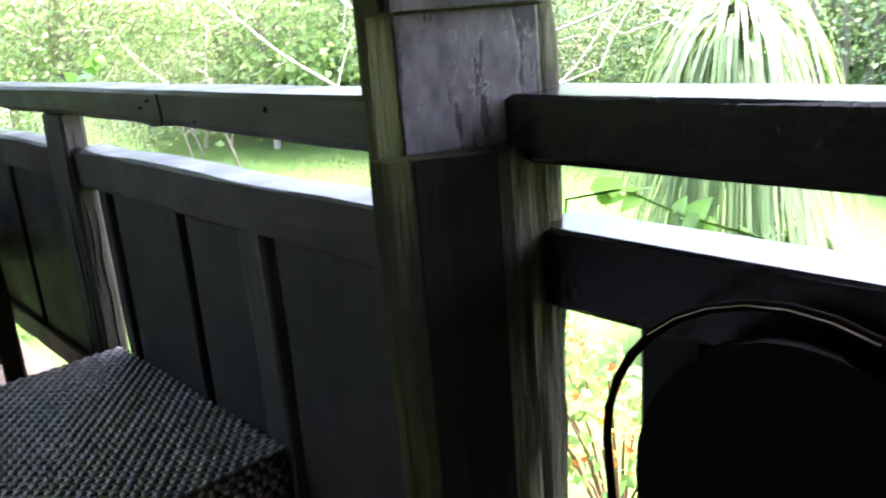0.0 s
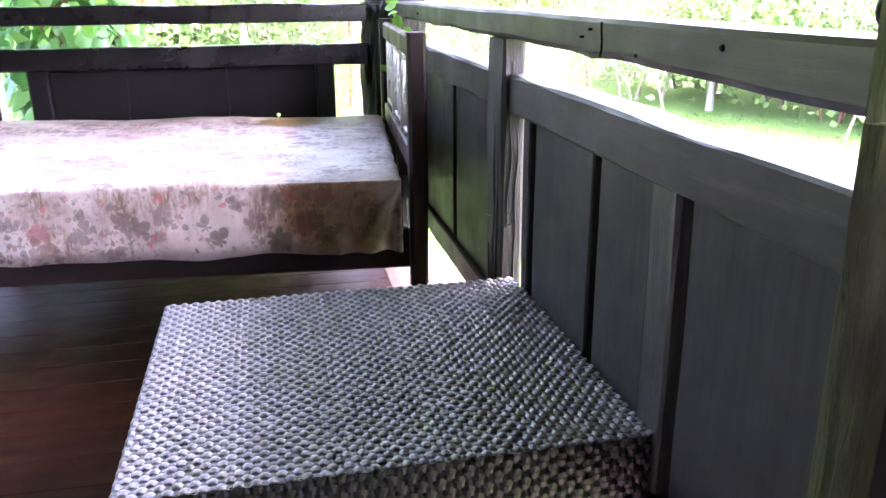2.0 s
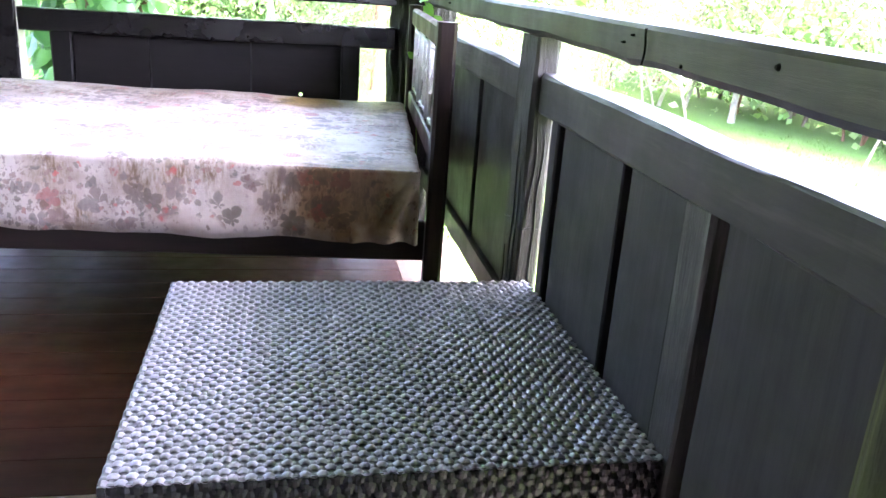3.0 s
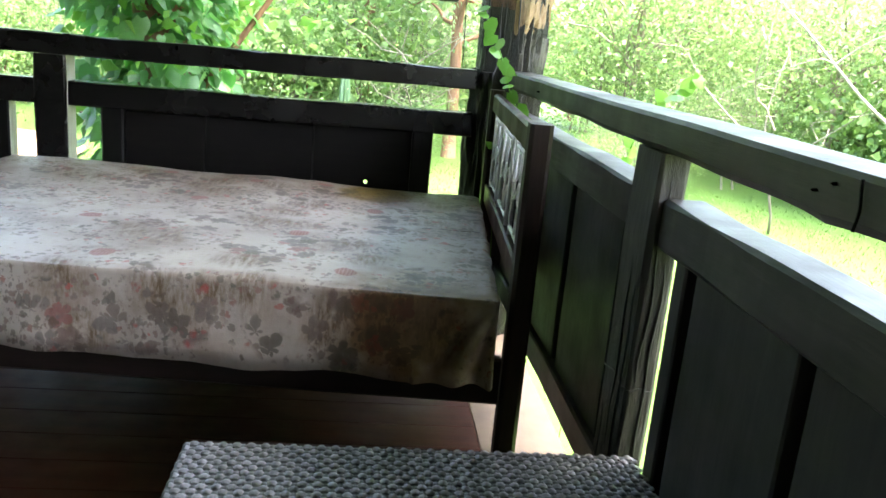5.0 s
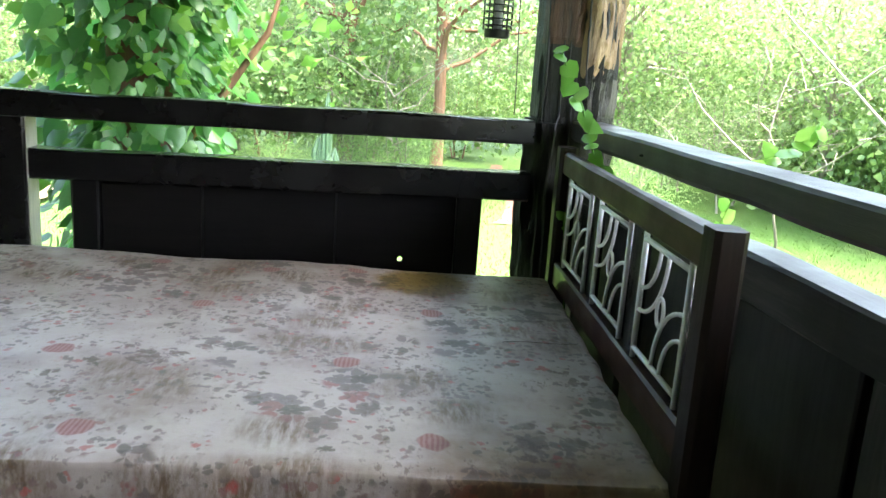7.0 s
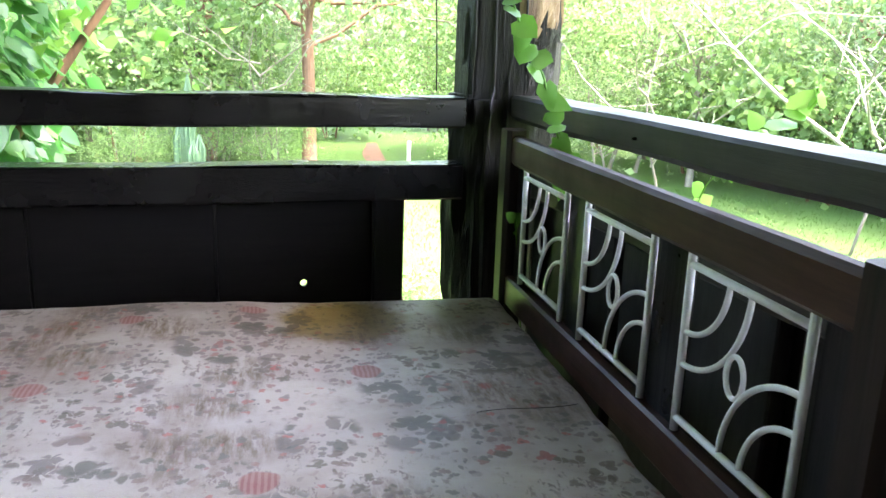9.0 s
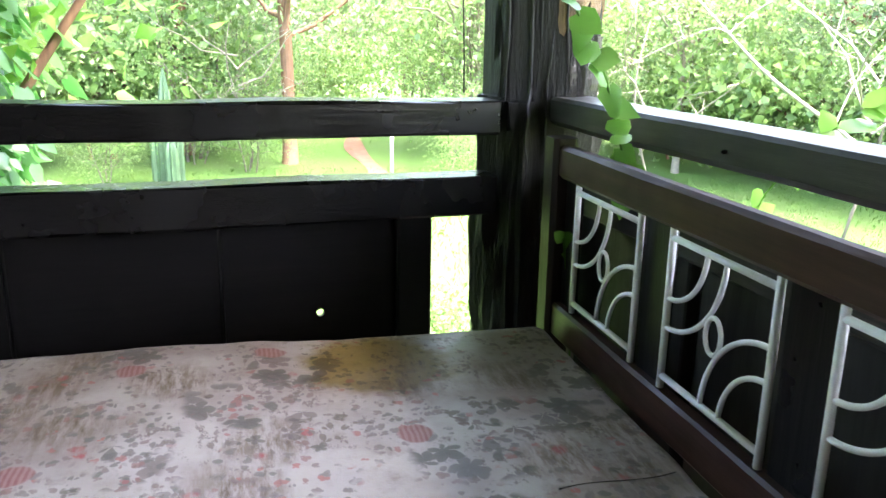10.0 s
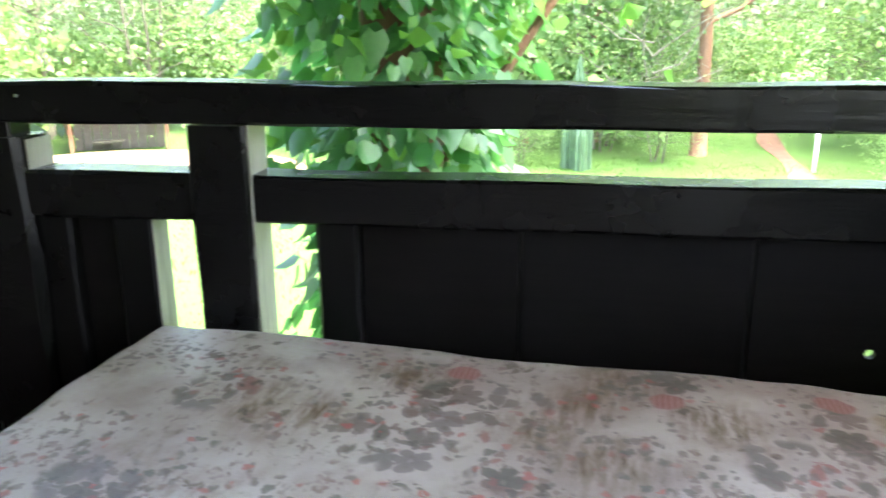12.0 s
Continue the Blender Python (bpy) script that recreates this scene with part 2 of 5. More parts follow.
def sheet_mat():
    """Off-white cotton printed with grey-green rosettes, small sprays, red blooms, striped ovals and sepia washes; two stains."""
    m, n, l, b = nodes_of("floral_cotton_sheet")
    v = coords(n, l)

    def vec(op, a, c):
        x = n.new("ShaderNodeVectorMath")
        x.operation = op
        for sock, val in ((x.inputs[0], a), (x.inputs[1], c)):
            if isinstance(val, tuple):
                sock.default_value = val
            else:
                l.new(val, sock)
        return x

    def wobble(src, scale, size):
        t = n.new("ShaderNodeTexNoise")
        t.inputs["Scale"].default_value, t.inputs["Detail"].default_value = scale, 2.0
        l.new(v, t.inputs["Vector"])
        off = vec("SUBTRACT", t.outputs["Color"], (0.5, 0.5, 0.5)).outputs[0]
        return vec("ADD", src, vec("MULTIPLY", off, (size, size, size)).outputs[0]).outputs[0]

    wv = wobble(wobble(v, 9.0, 0.03), 45.0, 0.014)

    def near(spots, grow):
        """Distance to the nearest of the printed spots, frayed by noise."""
        d = None
        for q in spots:
            x = vec("DISTANCE", wv, tuple(q)).outputs["Value"]
            d = x if d is None else mth(n, l, "MINIMUM", d, x)
        return mth(n, l, "ADD", d, mth(n, l, "MULTIPLY", noise_tex(n, l, v, 11.0, 3), grow))

    def rosettes(scale, size, petals, hole):
        """Flowers of round petals, one to a cell: their mask and the cell's random value."""
        t = n.new("ShaderNodeTexVoronoi")
        t.inputs["Scale"].default_value, t.inputs["Randomness"].default_value = scale, 0.9
        l.new(wv, t.inputs["Vector"])
        sep = n.new("ShaderNodeSeparateXYZ")
        l.new(vec("SUBTRACT", wv, t.outputs["Position"]).outputs[0], sep.inputs[0])
        up = mth(n, l, "ADD", sep.outputs[1], sep.outputs[2])
        turn = n.new("ShaderNodeSeparateXYZ")
        l.new(t.outputs["Color"], turn.inputs[0])
        ang = mth(n, l, "ADD", mth(n, l, "MULTIPLY", mth(n, l, "ARCTAN2", up, sep.outputs[0]), petals / 2), mth(n, l, "MULTIPLY", turn.outputs[0], 6.0))
        reach = mth(n, l, "ADD", mth(n, l, "MULTIPLY", mth(n, l, "POWER", mth(n, l, "ABSOLUTE", mth(n, l, "COSINE", ang)), 0.6), size * 0.5), size * 0.5)
        ratio = mth(n, l, "DIVIDE", t.outputs["Distance"], mth(n, l, "MULTIPLY", reach, scale))
        mask = ramp(n, ratio, l, [(0.0, (hole,) * 3), (0.25, (1, 1, 1)), (0.90, (0.85, 0.85, 0.85)), (1.0, (0, 0, 0))])
        return mask, turn.outputs[1]

    base = ramp(n, noise_tex(n, l, v, 3.0, 4), l, [(0.3, (0.31, 0.258, 0.228)), (0.7, (0.405, 0.35, 0.315))])
    mauve = ramp(n, noise_tex(n, l, coords(n, l, loc=(2, 5, 1)), 3.4, 4, 0.65), l, [(0.44, (0, 0, 0)), (0.62, (0.75, 0.75, 0.75))])
    col = mix(n, l, mauve, base, (0.225, 0.172, 0.145))
    strokes = ramp(n, noise_tex(n, l, coords(n, l, (70, 16, 22), (0, 0, 0.6)), 1.0, 5, 0.7), l, [(0.38, (0.15, 0.15, 0.15)), (0.60, (1, 1, 1))])
    wash = ramp(n, near(SEPIA, 0.14), l, [(0.09, (0.95, 0.95, 0.95)), (0.17, (0, 0, 0))])
    loose = ramp(n, noise_tex(n, l, coords(n, l, loc=(3.1, 7.7, 0.4)), 5.5, 5, 0.7), l, [(0.55, (0, 0, 0)), (0.68, (0.55, 0.55, 0.55))])
    col = mix(n, l, mth(n, l, "MULTIPLY", mth(n, l, "MAXIMUM", wash, loose), strokes), col, (0.105, 0.064, 0.030))
    # large rosettes gathered in sprays
    flower, pick = rosettes(16.5, 0.037, 5.0, 0.45)
    zone = ramp(n, near(CLUSTERS, 0.05), l, [(0.088, (1, 1, 1)), (0.102, (0, 0, 0))])
    tone = ramp(n, pick, l, [(0.0, (0.062, 0.060, 0.046)), (0.35, (0.140, 0.115, 0.110)), (0.62, (0.055, 0.048, 0.032)), (0.80, (0.14, 0.098, 0.088)), (0.93, (0.10, 0.085, 0.072)), (1.0, (0.24, 0.065, 0.058))])
    col = mix(n, l, mth(n, l, "MULTIPLY", mth(n, l, "MULTIPLY", flower, zone), 0.85), col, tone)
    # small leaves and buds strewn between
    leaf, pick2 = rosettes(46.0, 0.0105, 3.0, 0.8)
    zone2 = ramp(n, noise_tex(n, l, coords(n, l, loc=(1.7, 0.3, 2.0)), 8.0, 3, 0.6), l, [(0.48, (0, 0, 0)), (0.53, (1, 1, 1))])
    tone2 = ramp(n, pick2, l, [(0.0, (0.085, 0.08, 0.066)), (0.5, (0.145, 0.11, 0.10)), (0.82, (0.17, 0.10, 0.088)), (1.0, (0.34, 0.07, 0.06))])
    col = mix(n, l, mth(n, l, "MULTIPLY", mth(n, l, "MULTIPLY", leaf, zone2), 0.78), col, tone2)
    # branches of middle-sized leaves, drawn in olive and plum
    twig, pick3 = rosettes(30.0, 0.0175, 4.0, 0.3)
    zone3 = ramp(n, noise_tex(n, l, coords(n, l, loc=(6.1, 3.3, 8.0)), 6.5, 4, 0.65), l, [(0.585, (0, 0, 0)), (0.61, (1, 1, 1))])
    tone3 = ramp(n, pick3, l, [(0.0, (0.052, 0.046, 0.026)), (0.45, (0.105, 0.066, 0.05)), (0.7, (0.065, 0.052, 0.032)), (0.9, (0.12, 0.075, 0.065)), (1.0, (0.34, 0.05, 0.045))])
    col = mix(n, l, mth(n, l, "MULTIPLY", mth(n, l, "MULTIPLY", twig, zone3), 0.8), col, tone3)
    # fine pen strokes of the print
    pen = ramp(n, noise_tex(n, l, coords(n, l, (1, 0.55, 0.8), (0, 0, 0.5), (5, 1, 3)), 62.0, 4, 0.7), l, [(0.56, (0, 0, 0)), (0.62, (0.75, 0.75, 0.75))])
    drawn = ramp(n, noise_tex(n, l, coords(n, l, loc=(7.3, 2.1, 0.9)), 6.0, 3, 0.6), l, [(0.47, (0.12, 0.12, 0.12)), (0.56, (1, 1, 1))])
    col = mix(n, l, mth(n, l, "MULTIPLY", pen, drawn), col, (0.125, 0.088, 0.075))
    stripes = n.new("ShaderNodeTexWave")
    stripes.inputs["Scale"].default_value, stripes.inputs["Distortion"].default_value = 34.0, 2.0
    l.new(v, stripes.inputs["Vector"])
    om = ramp(n, near(OVALS, 0.0), l, [(0.027, (0.9, 0.9, 0.9)), (0.030, (0, 0, 0))])
    col = mix(n, l, om, col, ramp(n, stripes.outputs[0], l, [(0.3, (0.21, 0.070, 0.062)), (0.7, (0.27, 0.13, 0.115))]))
    rm = ramp(n, near(REDS, 0.05), l, [(0.028, (0.8, 0.8, 0.8)), (0.036, (0, 0, 0))])
    col = mix(n, l, mth(n, l, "MULTIPLY", rm, strokes), col, (0.31, 0.045, 0.042))
    # olive water stain near the head, brown damp on the hanging side
    for spot, grow, near_r, far_r, tint in ((STAIN, 0.14, 0.185, 0.235, (0.50, 0.38, 0.06)), (STAIN_SIDE, 0.22, 0.22, 0.36, (0.42, 0.26, 0.09))):
        rag = mth(n, l, "ADD", vec("DISTANCE", wv, spot).outputs["Value"], mth(n, l, "MULTIPLY", noise_tex(n, l, v, 14.0, 4), grow))
        col = mix(n, l, ramp(n, rag, l, [(near_r, (0.9, 0.9, 0.9)), (far_r, (0, 0, 0))]), col, tint, "MULTIPLY")
    l.new(col, b.inputs["Base Color"])
    b.inputs["Roughness"].default_value = 0.5
    b.inputs["Specular IOR Level"].default_value = 0.3
    bump(n, l, b, mth(n, l, "ADD", noise_tex(n, l, v, 7.0, 4), mth(n, l, "MULTIPLY", noise_tex(n, l, v, 300.0, 2), 0.08)), 0.5, 0.01)
    return m


# ---- mesh helpers ----
def part(name, data, material, parent=None, label="", at=None):
    """Links a bmesh or mesh as one object under a thing."""
    if isinstance(data, bmesh.types.BMesh):
        me = bpy.data.meshes.new(name)
        data.to_mesh(me)
        data.free()
    else:
        me = data
    if not me.materials:
        me.materials.append(material)
    ob = new(name, me)
    if parent:
        ob.parent = parent
    if at is not None:
        ob.matrix_basis = at
    if label:
        ob["label"] = label
    return ob


def thing(name, label, category, at=None, group="", kind=""):
    ob = new(name)
    ob.empty_display_size = 0.1
    if at is not None:
        ob.matrix_basis = at
    return tagged(ob, label, category, group, kind)


def beam(x0, x1, y0, y1, z0, z1, axis=0, segs=1, rough=0.0, bev=0.006, seed=0, z_end=0.0):
    """A sawn timber: bevelled box, cut along its length and roughened where asked. z_end: rise from one end to the other."""
    lo, hi = [x0, y0, z0], [x1, y1, z1]
    bm = bmesh.new()
    a, (b, c) = axis, [i for i in range(3) if i != axis]
    e = min(bev, (hi[b] - lo[b]) * 0.3, (hi[c] - lo[c]) * 0.3)
    sect = [(lo[b] + e, lo[c]), (hi[b] - e, lo[c]), (hi[b], lo[c] + e), (hi[b], hi[c] - e), (hi[b] - e, hi[c]), (lo[b] + e, hi[c]), (lo[b], hi[c] - e), (lo[b], lo[c] + e)]
    rings = []
    for i in range(segs + 1):
        f = i / segs
        s = lo[a] + (hi[a] - lo[a]) * f
        ring = []
        for k, (u, w) in enumerate(sect):
            co = [0, 0, 0]
            co[a], co[b], co[c] = s, u, w
            if rough:
                d = Vector((seed * 3.1 + s * 4, k // 2 * 2.7, seed))
                co[b] += noise.noise(d) * rough
                co[c] += noise.noise(d + Vector((9, 9, 9))) * rough
            if z_end and axis != 2:
                co[2] += z_end * f
            ring.append(bm.verts.new(co))
        rings.append(ring)
    for r0, r1 in zip(rings, rings[1:]):
        for k in range(8):
            bm.faces.new((r0[k], r0[(k + 1) % 8], r1[(k + 1) % 8], r1[k]))
    bm.faces.new(rings[0][::-1])
    bm.faces.new(rings[-1])
    bmesh.ops.recalc_face_normals(bm, faces=bm.faces)
    return bm


def tube_into(bm, pts, radii, sides=8, cap=True):
    rings = []
    n = len(pts)
    pts = [Vector(p) for p in pts]
    up = Vector((0.31, 0.17, 0.93))
    for i, p in enumerate(pts):
        d = (pts[min(i + 1, n - 1)] - pts[max(i - 1, 0)]).normalized()
        u = d.cross(up)
        if u.length < 0.05:
            u = d.cross(Vector((1, 0, 0)))
        u.normalize()
        w = d.cross(u)
        r = radii[i] if hasattr(radii, "__len__") else radii
        rings.append([bm.verts.new(p + (u * math.cos(k * math.tau / sides) + w * math.sin(k * math.tau / sides)) * r) for k in range(sides)])
    for r0, r1 in zip(rings, rings[1:]):
        for k in range(sides):
            f = bm.faces.new((r0[k], r0[(k + 1) % sides], r1[(k + 1) % sides], r1[k]))
            f.smooth = True
    if cap:
        bm.faces.new(rings[0])
        bm.faces.new(rings[-1][::-1])
    return bm


def tube(pts, radii, sides=8):
    bm = tube_into(bmesh.new(), pts, radii, sides)
    bmesh.ops.recalc_face_normals(bm, faces=bm.faces)
    return bm


def leaf_mesh(name, base, along, across, material, heart=False, fold=0.12):
    """Leaves as folded blades: base points, the vectors to their tips and their half widths, as arrays."""
    base, along, across = (np.asarray(a, dtype=float) for a in (base, along, across))
    nrm = np.cross(along, across)
    nrm /= np.linalg.norm(nrm, axis=1, keepdims=True) + 1e-9
    wid = np.linalg.norm(across, axis=1, keepdims=True)
    if heart:
        prof = [(0.0, 0.0, 0), (-0.12, 0.55, 1), (0.18, 1.0, 1), (0.55, 0.72, 1), (1.0, 0.0, 0), (0.55, -0.72, 1), (0.18, -1.0, 1), (-0.12, -0.55, 1), (0.45, 0.0, 0)]
        faces = [(0, 1, 2), (0, 2, 8), (2, 3, 8), (3, 4, 8), (8, 4, 5), (8, 5, 6), (0, 8, 6), (0, 6, 7)]
    else:
        prof = [(0.0, 0.0, 0), (0.45, 1.0, 1), (1.0, 0.0, 0), (0.45, -1.0, 1)]
        faces = [(0, 1, 2), (0, 2, 3)]
    k, n = len(prof), len(base)
    vs = np.empty((n, k, 3))
    for i, (a, c, up) in enumerate(prof):
        vs[:, i] = base + along * a + across * c + nrm * wid * (up * fold * 2) - nrm * wid * (0.5 * a * a)
    fs = (np.arange(n)[:, None, None] * k + np.array(faces)[None]).reshape(-1, 3)
    me = bpy.data.meshes.new(name)
    me.vertices.add(n * k)
    me.vertices.foreach_set("co", vs.ravel())
    me.loops.add(len(fs) * 3)
    me.loops.foreach_set("vertex_index", fs.ravel().astype(np.int32))
    me.polygons.add(len(fs))
    me.polygons.foreach_set("loop_start", np.arange(len(fs), dtype=np.int32) * 3)
    me.polygons.foreach_set("loop_total", np.full(len(fs), 3, dtype=np.int32))
    me.polygons.foreach_set("use_smooth", np.ones(len(fs), dtype=bool))
    me.update(calc_edges=True)
    me.materials.append(material)
    return me


def scatter_leaves(rng, centres, spread, per, size, droop=0.3, heart=False, slim=0.32):
    """Arrays for leaf_mesh: clumps of leaves round the centres."""
    centres = np.asarray(centres, dtype=float)
    n = len(centres) * per
    c = np.repeat(centres, per, axis=0)
    p = c + rng.normal(0, 1, (n, 3)) * np.asarray(spread)
    d = rng.normal(0, 1, (n, 3))
    d += (p - c) / (np.linalg.norm(p - c, axis=1, keepdims=True) + 1e-6) * 0.8
    d[:, 2] -= droop
    d /= np.linalg.norm(d, axis=1, keepdims=True)
    s = size * rng.uniform(0.55, 1.35, (n, 1))
    w = np.cross(d, rng.normal(0, 1, (n, 3)))
    w /= np.linalg.norm(w, axis=1, keepdims=True) + 1e-9
    return p, d * s, w * s * slim


# ---- the veranda: floor, roof, walls ----
FX, FY = 0.835, 4.345     # the floor's outer edges, before the side strip
FLOOR_X = 0.867              # outer face of the floor under the side railing
GROUND = -1.35
LX, BY = -3.6, -3.0       # unseen walls added to close the veranda

floor = part("floor", beam(LX, FLOOR_X, BY, FY, -0.22, -0.006, 0, bev=0.004), M_GROUT)
tagged(floor, "veranda floor slab, red boards by the bed and pale tiles", "floor", kind="structure")
ceiling = part("ceiling", beam(LX - 0.1, FX + 0.25, BY - 0.1, FY + 0.25, 2.62, 2.70, 0), M_CEIL)
tagged(ceiling, "brown boarded veranda ceiling under the roof", "ceiling", kind="structure")
# out of view: both slabs added to dim the sky light coming in
eaves = part("eaves_front", beam(LX - 0.4, FX + 1.12, FY + 0.05, FY + 1.12, 2.70, 2.76, 1, z_end=-0.14), M_CEIL)
tagged(eaves, "unseen sloping eaves added to hold back sky light at the front", "eaves", kind="structure")
eaves = part("eaves_side", beam(FX + 0.05, FX + 1.12, BY - 0.1, FY + 1.12, 2.71, 2.765, 0, z_end=-0.14), M_CEIL)
tagged(eaves, "unseen sloping eaves added to hold back sky light at the side", "eaves", kind="structure")
# walls out of view; the west one stops low so light reaches the bed
wall = part("wall_west", beam(LX - 0.15, LX, BY, 2.5, -0.22, 2.62, 1), M_WALL)
tagged(wall, "unseen brown boarded wall added to close the veranda", "wall", kind="structure")
wall = part("wall_west_low", beam(LX - 0.15, LX, 2.5, FY, -0.22, 1.15, 1), M_WALL)
tagged(wall, "unseen low wall, open above to let light onto the bed", "wall", kind="structure")
corner = part("wall_corner", beam(LX - 0.15, LX, FY - 0.2, FY, 1.15, 2.62, 2), M_WALL)
tagged(corner, "unseen brown boarded post added on the low wall", "post", kind="structure")
wall = part("wall_south", beam(LX, FX, BY - 0.15, BY, -0.22, 2.62, 0), M_WALL)
tagged(wall, "unseen brown boarded wall added behind the veranda", "wall", kind="structure")

# ---- railings ----
UP0, UP1 = 1.055, 1.136        # front handrail
LO0, LO1 = 0.861, 0.958        # front lower rail


def holed_panel(x0, x1, y0, y1, z0, z1, hx, hz, r, sides=16):
    """A board with a round knot hole right through it."""
    bm = bmesh.new()
    rims, corners = [], []
    for y in (y0, y1):
        rims.append([bm.verts.new((hx + r * math.cos(math.tau * k / sides), y, hz + r * math.sin(math.tau * k / sides))) for k in range(sides)])
        corners.append([bm.verts.new((x, y, z)) for x, z in ((x1, z1), (x0, z1), (x0, z0), (x1, z0))])
    q = sides // 4
    for rim, cs in zip(rims, corners):
        for k in range(sides):
            bm.faces.new((rim[k], rim[(k + 1) % sides], cs[k // q]))
        for c in range(4):
            bm.faces.new((cs[c], cs[(c + 1) % 4], rim[(c + 1) * q % sides]))
    for loop in (rims, corners):
        m = len(loop[0])
        for k in range(m):
            bm.faces.new((loop[0][k], loop[0][(k + 1) % m], loop[1][(k + 1) % m], loop[1][k]))
    bmesh.ops.recalc_face_normals(bm, faces=bm.faces)
    return bm


def railing_front(x0, x1, gap0, gap1, label, splits=(), hole=None):
    """A bay between two posts: rails, framed panel with muntins; open slots of width gap beside the posts."""
    r = thing("railing", label, "railing", group="veranda railing", kind="structure")
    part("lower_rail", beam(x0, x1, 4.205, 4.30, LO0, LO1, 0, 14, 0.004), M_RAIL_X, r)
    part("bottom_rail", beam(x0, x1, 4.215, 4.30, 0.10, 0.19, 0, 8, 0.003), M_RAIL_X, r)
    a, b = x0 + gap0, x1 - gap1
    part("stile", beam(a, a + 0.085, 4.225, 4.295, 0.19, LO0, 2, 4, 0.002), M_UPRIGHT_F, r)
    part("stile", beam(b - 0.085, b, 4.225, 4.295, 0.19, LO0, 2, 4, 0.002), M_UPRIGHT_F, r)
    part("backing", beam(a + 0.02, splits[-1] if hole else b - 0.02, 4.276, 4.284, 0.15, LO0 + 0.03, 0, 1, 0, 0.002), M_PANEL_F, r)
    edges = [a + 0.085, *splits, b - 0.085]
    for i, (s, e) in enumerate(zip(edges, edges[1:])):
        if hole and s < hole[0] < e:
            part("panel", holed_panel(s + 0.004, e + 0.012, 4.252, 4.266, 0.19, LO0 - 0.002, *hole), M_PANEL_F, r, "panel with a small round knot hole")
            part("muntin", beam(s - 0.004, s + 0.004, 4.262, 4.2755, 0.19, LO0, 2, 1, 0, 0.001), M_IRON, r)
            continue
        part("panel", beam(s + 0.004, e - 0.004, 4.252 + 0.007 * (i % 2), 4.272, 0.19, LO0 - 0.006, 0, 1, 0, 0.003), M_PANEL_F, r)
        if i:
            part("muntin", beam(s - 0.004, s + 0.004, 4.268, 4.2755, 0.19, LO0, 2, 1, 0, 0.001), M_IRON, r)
    return r


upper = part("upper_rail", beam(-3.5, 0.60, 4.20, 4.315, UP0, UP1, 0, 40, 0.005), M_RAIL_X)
tagged(upper, "long black-painted timber handrail along the front", "handrail", kind="structure")
railing_front(-1.015, 0.60, 0.118, 0.156, "black-painted framed panel railing with open slots beside the posts", (-0.490, -0.050), (0.175, 0.632, 0.0095))
railing_front(-1.52, -1.139, 0.0, 0.112, "short black panel railing beyond the bed's foot")
railing_front(-3.3, -1.66, 0.02, 0.02, "black-painted panel railing towards the house", (-2.75, -2.2))
post = thing("railing_post", "short black-painted square post, one sawn side paled for daylight", "post", group="railing posts", kind="structure")
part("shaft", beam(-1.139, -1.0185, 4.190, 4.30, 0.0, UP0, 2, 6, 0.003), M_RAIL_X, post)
# pale strips: daylight on these right-hand faces is put into the colour
part("sawn_side", beam(-1.018, -1.0145, 4.200, 4.292, 0.0, UP0, 2, 1, 0, 0.0008), M_PALE_EDGE, post, "sawn side paled for the daylight on it")
part("sawn_edge", beam(-1.2505, -1.2475, 4.228, 4.292, 0.19, LO0, 2, 1, 0, 0.0008), M_PALE_EDGE, post, "sawn edge of the panel frame, paled for daylight")
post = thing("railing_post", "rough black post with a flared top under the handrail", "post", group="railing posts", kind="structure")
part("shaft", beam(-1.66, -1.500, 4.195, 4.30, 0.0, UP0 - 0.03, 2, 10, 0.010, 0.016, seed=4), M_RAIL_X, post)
# lit right face again, as a pale strip
part("sawn_side", beam(-1.4995, -1.495, 4.21, 4.292, 0.90, UP0 - 0.035, 2, 1, 0, 0.0008), M_PALE_EDGE, post, "sawn side paled for the daylight on it")
part("tenon", beam(-1.575, -1.53, 4.21, 4.28, UP0 - 0.035, UP0 + 0.004, 2, 1, 0, 0.004), M_RAIL_X, post)


def railing_side(y0, y1, boards, label, gap_end=0.0, lift=0.0, mats=(M_RAIL_Y, M_PANEL, M_UPRIGHT), worn=None):
    """Two rails; upright boards between them with deep open joints; a near-black backing carries the joints' shade."""
    r = thing("railing", label, "railing", group="veranda railing", kind="structure")
    top = 0.886 + lift
    part("lower_rail", beam(0.745, 0.83, y0, y1, top, 0.982 + lift, 1, 20, 0.006), mats[0], r)
    part("bottom_rail", beam(0.752, 0.822, y0, y1 - gap_end, 0.235, 0.325, 1, 8, 0.005), mats[0], r)
    # shade inside the open joints is put into this sheet's colour
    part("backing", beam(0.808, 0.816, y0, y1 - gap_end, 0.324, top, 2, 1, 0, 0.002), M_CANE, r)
    for k, (s0, s1) in enumerate(boards):
        if k == worn:
            part("board", beam(0.7665, 0.807, s0, s1, 0.325, top - 0.001, 2, 8, 0.003), M_WORN, r, "board worn to bare grey grain")
        else:
            part("board", beam(0.772, 0.807, s0, s1, 0.325, top - 0.001, 2, 8, 0.0025, 0.004, seed=k + y0), mats[2] if s1 - s0 < 0.11 else mats[1], r)
    return r


